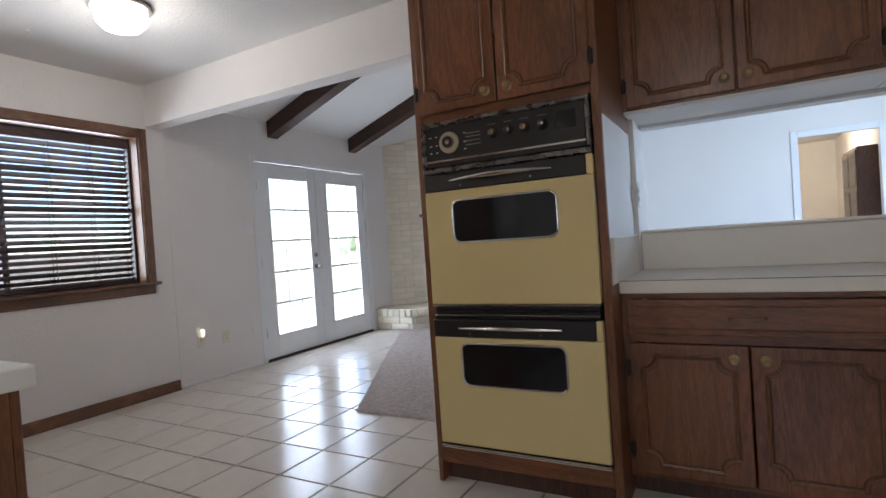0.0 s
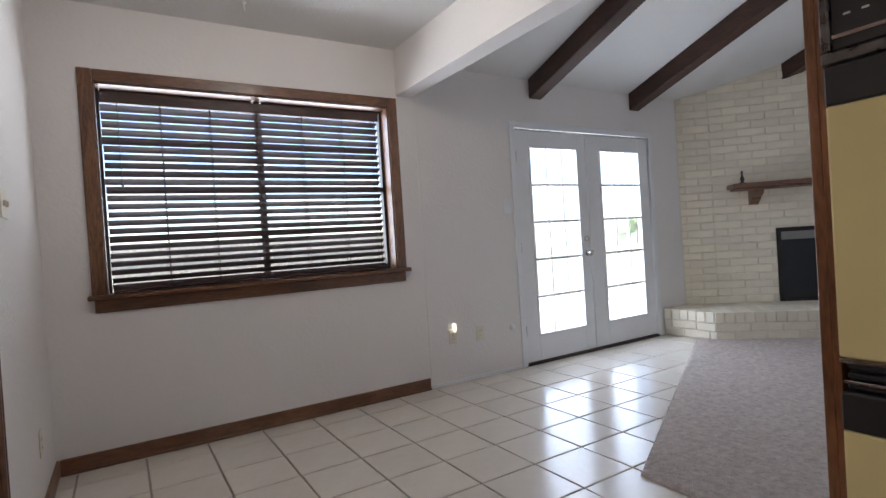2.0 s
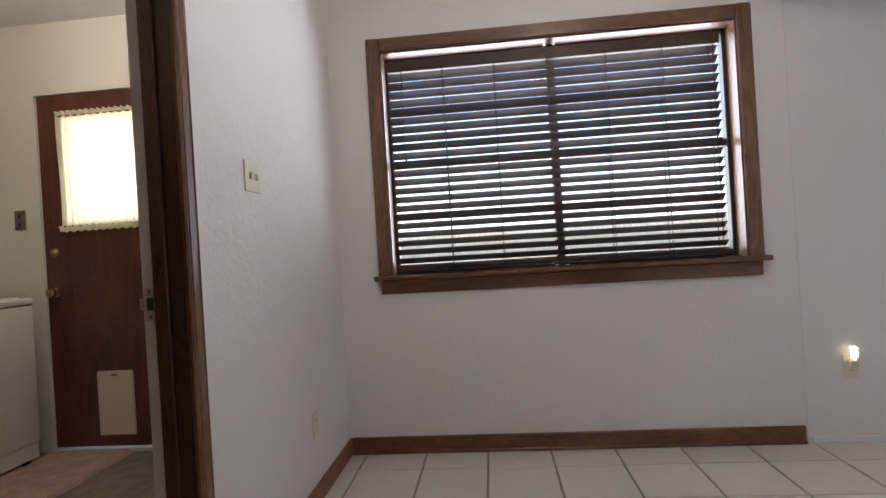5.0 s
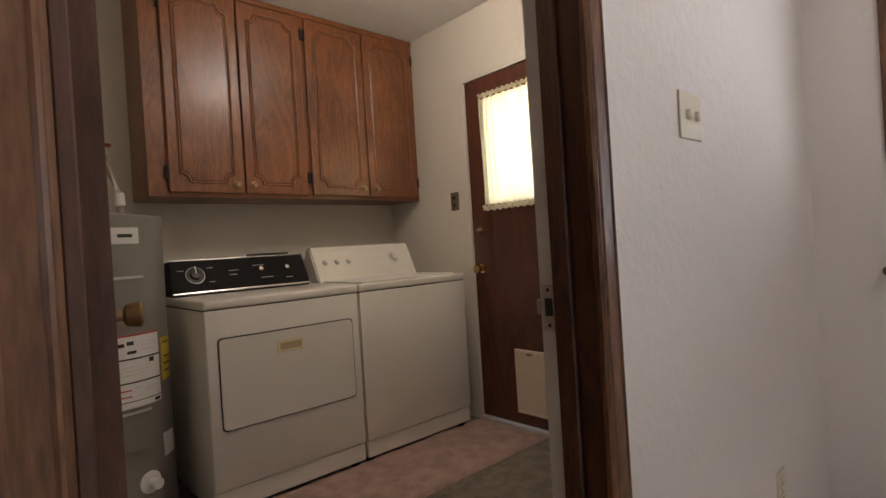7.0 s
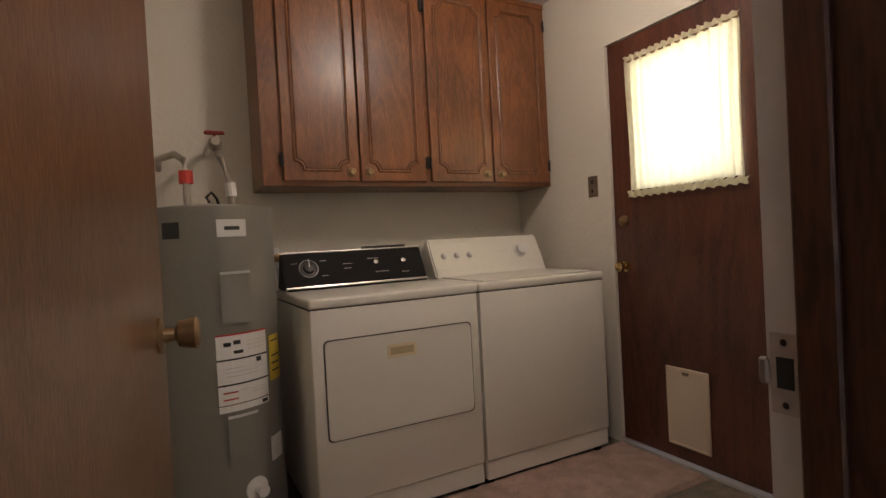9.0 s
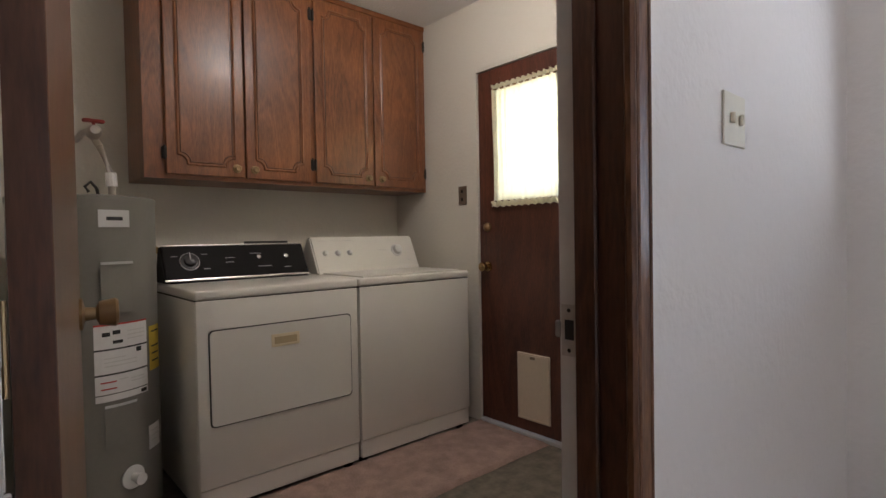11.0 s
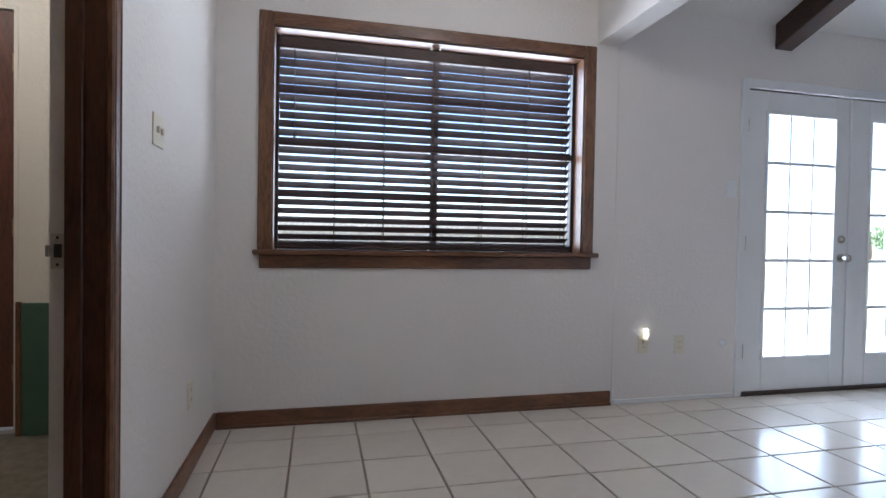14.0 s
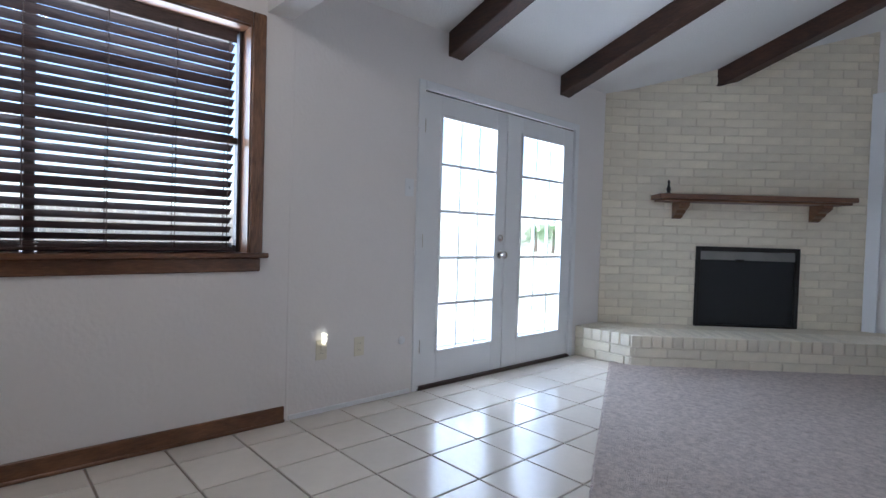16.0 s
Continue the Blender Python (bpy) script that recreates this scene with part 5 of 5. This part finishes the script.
def wavy(y0, y1, z0, z1, amp, k, thick, x0=0.012, ny=110, nz=14, flare=0.0):
    bm = bmesh.new()
    grids = []
    for off in (0.0, -thick):
        g = []
        for j in range(nz + 1):
            v = j / nz
            row = []
            for i in range(ny + 1):
                u = i / ny
                ph = k * u * 2 * math.pi
                x = x0 + off + amp * (0.55 + 0.45 * v) * (math.sin(ph + 1.3 * math.sin(3 * u + 1.5 * v)) + 0.4 * math.sin(2.3 * ph + 2.0 + v))
                w = 1 + flare * (1 - v)
                y = (y0 + y1) / 2 + (u - 0.5) * (y1 - y0) * w + 0.004 * math.sin(5 * v + 9 * u)
                z = z0 + (z1 - z0) * v + 0.006 * math.sin(7 * u + 2) * (1 - abs(2 * v - 1)) + 0.004 * math.sin(ph)
                row.append(bm.verts.new((x, y, z)))
            g.append(row)
        grids.append(g)
    a, b = grids
    for j in range(nz):
        for i in range(ny):
            bm.faces.new((a[j][i], a[j][i + 1], a[j + 1][i + 1], a[j + 1][i]))
            bm.faces.new((b[j][i], b[j + 1][i], b[j + 1][i + 1], b[j][i + 1]))
    for j in range(nz):
        for i in (0, ny):
            bm.faces.new((a[j][i], a[j + 1][i], b[j + 1][i], b[j][i]))
    for i in range(ny):
        for j in (0, nz):
            bm.faces.new((a[j][i], b[j][i], b[j][i + 1], a[j][i + 1]))
    return bm


part("cloth", wavy(-0.288, 0.298, 0.028, 0.672, 0.006, 13, 0.0015), CURTAIN, curtain, smooth=True)
part("top_ruffle", wavy(-0.295, 0.300, 0.674, 0.700, 0.007, 16, 0.002, nz=3), HEM, curtain, smooth=True)
part("bottom_hem", wavy(-0.306, 0.312, -0.004, 0.027, 0.006, 13, 0.002, nz=3), HEM, curtain, smooth=True)
part("rod", tube(bmesh.new(), [(0.010, -0.300, 0.673), (0.010, 0.302, 0.673)], 0.0045, 8), BRASS, curtain)

board = thing("leaning_board", (LX + 0.05, 0.44, 0.0), "green board with a wooden edge leaning against the wall", "board")
bm = one((-0.008, -0.055, 0.0), (0.008, 0.16, 0.66), 0.003)
part("panel", bm, GREEN, board)
part("edge_strip", one((-0.010, -0.080, 0.0), (0.010, -0.056, 0.665), 0.003), CASING, board)

# rug in the laundry
bm = bmesh.new()
NX, NY = 170, 52
rx0, rx1, ry0, ry1 = -3.758, -1.95, -0.53, -0.02
vv = []
for i in range(NX + 1):
    row = []
    for j in range(NY + 1):
        x, y = rx0 + (rx1 - rx0) * i / NX, ry0 + (ry1 - ry0) * j / NY
        n1 = noise.noise(Vector((x * 5, y * 5, 1.0)))
        n2 = noise.noise(Vector((x * 42, y * 42, 4.0)))
        edge = min(i, NX - i, j, NY - j)
        z = (0.022 if edge > 1 else 0.004 + 0.009 * edge) + 0.004 * n1 + 0.005 * n2
        wob = 0.012 * noise.noise(Vector((x * 3, y * 3, 9.0)))
        row.append(bm.verts.new((x + wob, y + wob + 0.06 * (x - rx1) * 0.0, max(z, 0.0035))))
    vv.append(row)
for i in range(NX):
    for j in range(NY):
        bm.faces.new((vv[i][j], vv[i + 1][j], vv[i + 1][j + 1], vv[i][j + 1]))
tagged(part("laundry_rug", bm, RUG, smooth=True), "dusty pink plush runner rug before the machines", "rug")

# ---- den: carpet ----
bm = bmesh.new()
step = 0.022
CX0, CX1, CY0, CY1 = -3.40, -0.61, 3.555, 8.62


def carpet_edge(y):
    """x of the slanting edge where carpet meets tile."""
    return -1.755 + (y - 3.555) * (-3.30 + 1.755) / (6.43 - 3.555)


ny = int((CY1 - CY0) / step)
NXc = 118
cols = []
for j in range(ny + 1):
    y = CY0 + (CY1 - CY0) * j / ny
    xa = max(carpet_edge(y), -3.45)
    row = []
    for i in range(NXc + 1):
        x = xa + (CX1 - xa) * i / NXc
        edge = min(i, j)
        z = (0.004 if edge == 0 else 0.015) + 0.006 * noise.noise(Vector((x * 34, y * 34, 0))) + 0.003 * noise.noise(Vector((x * 6, y * 6, 3)))
        jit = 0.006 * noise.noise(Vector((x * 20, y * 20, 7)))
        row.append(bm.verts.new((x + (jit if i else 0.004 * noise.noise(Vector((0, y * 15, 2)))), y + (jit if j else 0), max(z, 0.002))))
    cols.append(row)
for j in range(ny):
    for i in range(NXc):
        bm.faces.new((cols[j][i], cols[j][i + 1], cols[j + 1][i + 1], cols[j + 1][i]))
tagged(part("floor_den_carpet", bm, CARPET, smooth=True), "taupe plush carpet with a slanting edge against the tiles", "carpet", kind="structure")

# ---- den: fireplace ----
# the brick face runs at 45 degrees across the corner; local x runs along it, local -y faces the room
FC = Vector((-3.48, 7.02, 0.0))
FLEN = 2.27
fire = thing("fireplace", (FC.x, FC.y, 0.0), "cream painted brick corner fireplace with a raised hearth", "fireplace", rz=45)
FO0, FO1, FZ0, FZ1 = 0.66, 1.61, 0.262, 1.022
bm = bmesh.new()
HT = 3.6
box(bm, (0.055, 0.0045, 0.0), (FO0, 0.30, HT))
box(bm, (FO1, 0.0045, 0.0), (FLEN, 0.30, HT))
box(bm, (FO0, 0.0045, FZ1), (FO1, 0.30, HT))
box(bm, (FO0, 0.0045, 0.0), (FO1, 0.30, FZ0))
body = part("brick_core", bm, MORTAR, fire, "recessed cream mortar")
bm = bmesh.new()
box(bm, (FO0 - 0.02, 0.30, FZ0 - 0.02), (FO1 + 0.02, 0.62, FZ0))
box(bm, (FO0 - 0.02, 0.30, FZ1), (FO1 + 0.02, 0.62, FZ1 + 0.02))
box(bm, (FO0 - 0.02, 0.30, FZ0), (FO0, 0.62, FZ1))
box(bm, (FO1, 0.30, FZ0), (FO1 + 0.02, 0.62, FZ1))
box(bm, (FO0 - 0.02, 0.60, FZ0), (FO1 + 0.02, 0.62, FZ1))
part("firebox", bm, SOOT, fire, "sooty firebox")
# screen with a black frame
scr = part("fire_screen", one((FO0 + 0.03, 0.004, FZ0 + 0.02), (FO1 - 0.03, 0.008, FZ1 - 0.03)), SCREEN, fire, "black mesh fire screen")
bm = bmesh.new()
box(bm, (FO0 - 0.01, -0.020, FZ0 + 0.001), (FO0 + 0.028, 0.010, FZ1 + 0.012), 0.003)
box(bm, (FO1 - 0.028, -0.020, FZ0 + 0.001), (FO1 + 0.01, 0.010, FZ1 + 0.012), 0.003)
box(bm, (FO0 + 0.0285, -0.020, FZ1 - 0.028), (FO1 - 0.0285, 0.010, FZ1 + 0.012), 0.003)
box(bm, (FO0 + 0.0285, -0.020, FZ0 + 0.001), (FO1 - 0.0285, 0.010, FZ0 + 0.022), 0.003)
part("screen_frame", bm, IRON, scr, "black metal frame")
part("hood_strip", one((FO0 + 0.03, -0.010, FZ1 - 0.115), (FO1 - 0.03, 0.003, FZ1 - 0.030), 0.003), mat("grey_hood_metal", (0.22, 0.21, 0.20), 0.4, metal=0.7, vary=0.2), scr, "grey metal hood strip")
part("screen_pull", one((FO0 + 0.36, -0.016, FZ1 - 0.135), (FO0 + 0.44, -0.008, FZ1 - 0.105), 0.003), IRON, scr)
# left return against the west wall
bm = one((0.0, 0.0045, 0.0), (0.342, 0.20, 2.62))
bmesh.ops.transform(bm, matrix=pose(-3.645, 6.80, 0, 0, 0, 51.5), verts=bm.verts)
ret = structure("wall_fireplace_return", bm, MORTAR, "cream mortar of the fireplace return", "wall")
hearth_core = bmesh.new()
pts = [(-3.648, 6.425), (-3.090, 6.425), (-1.29, 8.225), (-1.29, 8.625), (-3.648, 8.625)]
a = [hearth_core.verts.new((x, y, 0.0)) for x, y in pts]
b = [hearth_core.verts.new((x, y, 0.266)) for x, y in pts]
hearth_core.faces.new(list(reversed(a)))
hearth_core.faces.new(b)
for i in range(5):
    hearth_core.faces.new((a[i], a[(i + 1) % 5], b[(i + 1) % 5], b[i]))
hearth = tagged(part("hearth", hearth_core, MORTAR), "raised cream brick hearth across the den corner", "hearth")

# mantel
man = thing("mantel_shelf", (FC.x, FC.y, 0.0), "brown wooden mantel shelf on two carved brackets", "mantel", rz=45)
part("shelf", one((0.20, -0.262, 1.468), (1.965, -0.002, 1.512), 0.006, 2), MANTEL, man)
part("shelf_moulding", one((0.23, -0.235, 1.445), (1.935, -0.002, 1.4675), 0.010, 2), MANTEL, man)
for x in (0.405, 1.690):
    bm = bmesh.new()
    prof = [(-0.002, 1.444), (-0.205, 1.444), (-0.205, 1.410), (-0.165, 1.385), (-0.120, 1.370), (-0.105, 1.345), (-0.060, 1.325), (-0.030, 1.300), (-0.002, 1.292)]
    a = [bm.verts.new((x, y, z)) for y, z in prof]
    b = [bm.verts.new((x + 0.085, y, z)) for y, z in prof]
    bm.faces.new(a)
    bm.faces.new(list(reversed(b)))
    for i in range(len(prof)):
        bm.faces.new((a[i], b[i], b[(i + 1) % len(prof)], a[(i + 1) % len(prof)]))
    part("bracket", bm, MANTEL, man, "carved wooden bracket")
fig = thing("mantel_ornament", (FC.x + 0.315 * 0.7071 + 0.14 * 0.7071, FC.y + 0.315 * 0.7071 - 0.14 * 0.7071, 1.512), "small dark ornament standing on the mantel shelf", "ornament")
part("body", lathe(bmesh.new(), (0, 0, 0), (0, 0, 1), [(0, 0.028), (0.012, 0.028), (0.020, 0.014), (0.05, 0.022), (0.075, 0.012), (0.10, 0.009), (0.125, 0.012), (0.135, 0.004)], 14), IRON, fig, smooth=True)
part("foot", one((-0.035, -0.022, 0.0), (0.035, 0.022, 0.008), 0.002), PAPER, fig)
# white corner trim to the right of the brick
structure("trim_den_corner", one((-1.905, 8.585, 0.251), (-1.80, 8.629, 2.52), 0.004), TRIMWHITE, "white vertical corner trim beside the brick", "trim")

# ---- dining room and hall beyond the pass-through ----
dr = thing("door_3", (0, 8.40, 0.0), "white casing of the open hall doorway", "doorway", kind="structure")
for x0, x1 in ((HX0 - 0.07, HX0 + 0.006), (HX1 - 0.006, HX1 + 0.07)):
    part("casing", one((x0, -0.016, 0.0), (x1, 0.001, HZ + 0.07), 0.005), TRIMWHITE, dr)
part("casing", one((HX0 + 0.007, -0.016, HZ - 0.006), (HX1 - 0.007, 0.001, HZ + 0.07), 0.005), TRIMWHITE, dr)
structure("trim_crown_dining", one((-0.479, 8.385, 2.425), (3.04, 8.399, 2.469), 0.004), TRIMWHITE, "thin white crown strip", "trim")
for y in (9.4, 10.9):
    d = thing("hall_door", (1.121, y, 0.0), "white hallway door in a white casing", "door", "hallway doors")
    part("casing", one((0.0, -0.09, 0.0), (0.016, -0.01, 2.10), 0.004), TRIMWHITE, d)
    part("casing", one((0.0, 0.77, 0.0), (0.016, 0.85, 2.10), 0.004), TRIMWHITE, d)
    part("casing", one((0.0, -0.009, 2.03), (0.016, 0.769, 2.10), 0.004), TRIMWHITE, d)
    part("door_slab", one((0.001, -0.009, 0.005), (0.010, 0.769, 2.029), 0.002), mat("cream_door_paint", (0.66, 0.60, 0.50), 0.5), d)
    part("knob", lathe(bmesh.new(), (0.010, 0.70, 0.95), (1, 0, 0), [(0, 0.026), (0.01, 0.012), (0.03, 0.024), (0.05, 0.020)], 14), BRASS, d, smooth=True)
hc = thing("hall_cabinet", (1.90, 9.3, 0.0), "dark wooden glazed cabinet standing in the hallway", "cabinet", rz=-90)
part("carcass", one((-0.45, 0.0, 0.0), (0.45, 0.28, 1.92), 0.006), JAMBWOOD, hc)
for x in (-0.44, 0.005):
    d = part("door", one((x, -0.018, 0.06), (x + 0.435, -0.001, 1.88), 0.004), JAMBWOOD, hc)
    for z in (0.12, 0.56, 1.00, 1.44):
        part("pane", one((x + 0.05, -0.0205, z), (x + 0.385, -0.0185, z + 0.38)), BLACKGLASS, d)

# ---- outside ----
structure("ground", one((-70, -60, -0.45), (-3.94, 70, -0.25)), GRASS, "mown lawn behind the house", "ground")
structure("ground_east", one((-3.94, -60, -0.45), (70, 70, -0.25)), GRASS, "lawn around the house", "ground")
structure("patio", one((-12.5, -3.0, -0.249), (-3.83, 9.0, -0.12)), PATIO, "pale concrete patio outside the french doors", "patio")
# Eave is assumed, added to block sky light above the blinds.
structure("roof_eave", one((-4.75, -3.0, 2.62), (-3.94, 9.2, 2.74), 0.01), TRIMWHITE, "assumed white eave, added to darken the upper window", "eave")
fence = thing("garden_fence", (-15.0, 0.0, -0.25), "weathered wooden board fence at the end of the lawn", "fence")
bm = one((-0.02, -0.066, 0.0), (0.0, 0.066, 1.75), 0.004)
board_mesh = mesh_of(bm, "fence_board", FENCE)
for i in range(150):
    b = new("fence_board", board_mesh)
    b.parent = fence
    b.matrix_local = pose(random.uniform(-0.004, 0.004), -8 + i * 0.14, random.uniform(-0.02, 0.02))
for z in (0.4, 1.4):
    part("fence_rail", one((0.001, -8, z), (0.04, 13, z + 0.09)), FENCE, fence)


def tree(x, y, h, seed, group="trees behind the fence"):
    rnd = random.Random(seed)
    t = thing("garden_tree", (x, y, -0.26), "leafy green garden tree beyond the lawn", "tree", group)
    bm = tube(bmesh.new(), [(0, 0, 0), (0.05, 0.03, h * 0.25), (-0.04, 0.08, h * 0.5), (0.05, 0.0, h * 0.75)], [0.16, 0.12, 0.09, 0.04], 8)
    for k in range(6):
        a = rnd.uniform(0, 6.28)
        z = h * rnd.uniform(0.32, 0.6)
        tube(bm, [(0, 0.04, z), (0.5 * math.cos(a), 0.5 * math.sin(a), z + 0.4), (1.2 * math.cos(a), 1.2 * math.sin(a), z + 0.9)], [0.06, 0.04, 0.015], 6)
    part("trunk", bm, BARK, t)
    verts, faces = [], []
    clumps = [(rnd.gauss(0, 1.7), rnd.gauss(0, 1.7), h * 0.52 + rnd.gauss(0, h * 0.15), rnd.uniform(0.35, 0.75)) for k in range(26)]
    for cx, cy, cz, r in clumps:
        for k in range(110):
            p = Vector((rnd.gauss(0, 1), rnd.gauss(0, 1), rnd.gauss(0, 1))).normalized() * r * rnd.uniform(0.5, 1.1) + Vector((cx, cy, cz))
            u = Vector((rnd.gauss(0, 1), rnd.gauss(0, 1), rnd.gauss(0, 1))).normalized() * 0.07
            w = u.orthogonal().normalized() * 0.035
            n0 = len(verts)
            verts += [tuple(p - u), tuple(p + w), tuple(p + u), tuple(p - w)]
            faces.append((n0, n0 + 1, n0 + 2, n0 + 3))
    me = bpy.data.meshes.new("crown")
    me.from_pydata(verts, [], faces)
    me.materials.append(LEAF)
    ob = new("crown", me)
    ob.parent = t


for k, (x, y, h) in enumerate(((-31.0, 44.0, 3.4), (-34.6, 46.0, 3.2))):
    tree(x, y, h, 40 + k)

# ---- fireplace bricks ----
BL, BH, BJ = 0.262, 0.072, 0.008
bm = bmesh.new()
box(bm, (0.0, 0.0, 0.0), (BL, 0.055, BH), 0.004)
brick_mesh = mesh_of(bm, "brick", BRICK)
short = {}


def brick_of(length):
    key = round(length, 2)
    if key not in short:
        short[key] = mesh_of(one((0.0, 0.0, 0.0), (max(key, 0.02), 0.055, BH), 0.006), "brick", BRICK)
    return short[key]


def lay(parent, x0, x1, z0, z1, place, off, gap=None):
    """Courses of bricks between x0 and x1, with an opening left out."""
    n = 0
    z = z0
    while z + BH <= z1 + 0.001:
        x = x0 - (BL + BJ) * (0.5 if n % 2 else 0.0) - off
        while x < x1:
            spans = [(max(x, x0), min(x + BL, x1))]
            if gap and gap[2] - 0.03 < z < gap[3] - 0.01:
                s0, s1 = spans[0]
                spans = [(s0, min(s1, gap[0])), (max(s0, gap[1]), s1)]
            for s0, s1 in spans:
                if s1 - s0 > 0.03:
                    ob = new("brick", brick_mesh if abs(s1 - s0 - BL) < 0.002 else brick_of(s1 - s0))
                    ob.parent = parent
                    ob.matrix_local = place @ pose(s0, random.uniform(-0.0025, 0.0015), z, 0, random.uniform(-0.25, 0.25), random.uniform(-0.4, 0.4))
            x += BL + BJ
        z += BH + BJ
        n += 1


lay(fire, 0.062, FLEN, 0.264, 3.16, pose(0, 0, 0), 0.0, (FO0 - 0.012, FO1 + 0.012, FZ0, FZ1 + 0.012))
lay(ret, 0.0, 0.342, 0.264, 2.55, pose(-3.645, 6.80, 0, 0, 0, 51.5), 0.07)
# hearth: stretcher courses, then a row of bricks on edge
lay(hearth, 0.0, 2.52, 0.010, 0.165, pose(-3.090, 6.410, 0, 0, 0, 45), 0.1)
lay(hearth, 0.0, 0.545, 0.010, 0.165, pose(-3.640, 6.413, 0), 0.05)
cap = mesh_of(one((0.0, 0.0, 0.0), (0.078, 0.42, 0.100), 0.006), "brick", BRICK)
for i in range(29):
    ob = new("brick", cap)
    ob.parent = hearth
    ob.matrix_local = pose(-3.090, 6.410, 0, 0, 0, 45) @ pose(i * 0.087, -0.004 + random.uniform(-0.003, 0.003), 0.172)
for i in range(6):
    ob = new("brick", cap)
    ob.parent = hearth
    ob.matrix_local = pose(-3.640 + i * 0.091, 6.408 + random.uniform(-0.003, 0.003), 0.172)

# ---- floor tiles ----
TS, TJ = 0.32, 0.009
tile_mesh = mesh_of(one((TJ / 2, TJ / 2, -0.012), (TS - TJ / 2, TS - TJ / 2, 0.0), 0.0025), "floor_tile", TILE)
floor = tagged(new("floor_tiles"), "cream ceramic floor tiles with brown grout joints", "floor", kind="structure")
far = bmesh.new()
cut = {}


def tile_of(w, d):
    key = (round(w, 3), round(d, 3))
    if key not in cut:
        cut[key] = mesh_of(one((TJ / 2, TJ / 2, -0.012), (key[0] - TJ / 2, key[1] - TJ / 2, 0.0), 0.0025), "floor_tile", TILE)
    return cut[key]


for i in range(-1, 21):
    for j in range(-12, 18):
        x0, y0 = -3.44 + i * TS, 1.37 + j * TS
        x1, y1 = x0 + TS, y0 + TS
        x0, x1 = max(x0, XW - 0.004), min(x1, 3.04)
        if y0 < 1.2 and x0 < -1.40:
            if y1 < 1.25 or x1 < -2.4:
                y0 = max(y0, 1.285)
        y0 = max(y0, -2.44)
        if x1 - x0 < 0.03 or y1 - y0 < 0.03:
            continue
        if y0 < 1.0 and x1 < -1.3:
            continue
        if y0 > 3.70 and x0 > carpet_edge(y0) + 0.05:
            continue
        if y0 > 6.6:
            continue
        if x0 < 0.3 and y0 > 0.7:
            ob = new("floor_tile", tile_mesh if abs(x1 - x0 - TS) + abs(y1 - y0 - TS) < 0.002 else tile_of(x1 - x0, y1 - y0))
            ob.parent = floor
            ob.matrix_local = pose(x0, y0, random.uniform(-0.0004, 0.0004), random.uniform(-0.06, 0.06), random.uniform(-0.06, 0.06))
        else:
            box(far, (x0 + TJ / 2, y0 + TJ / 2, -0.012), (x1 - TJ / 2, y1 - TJ / 2, 0.0))
stuff = part("tile_field", far, TILE, floor)
stuff["kind"] = "stuff"
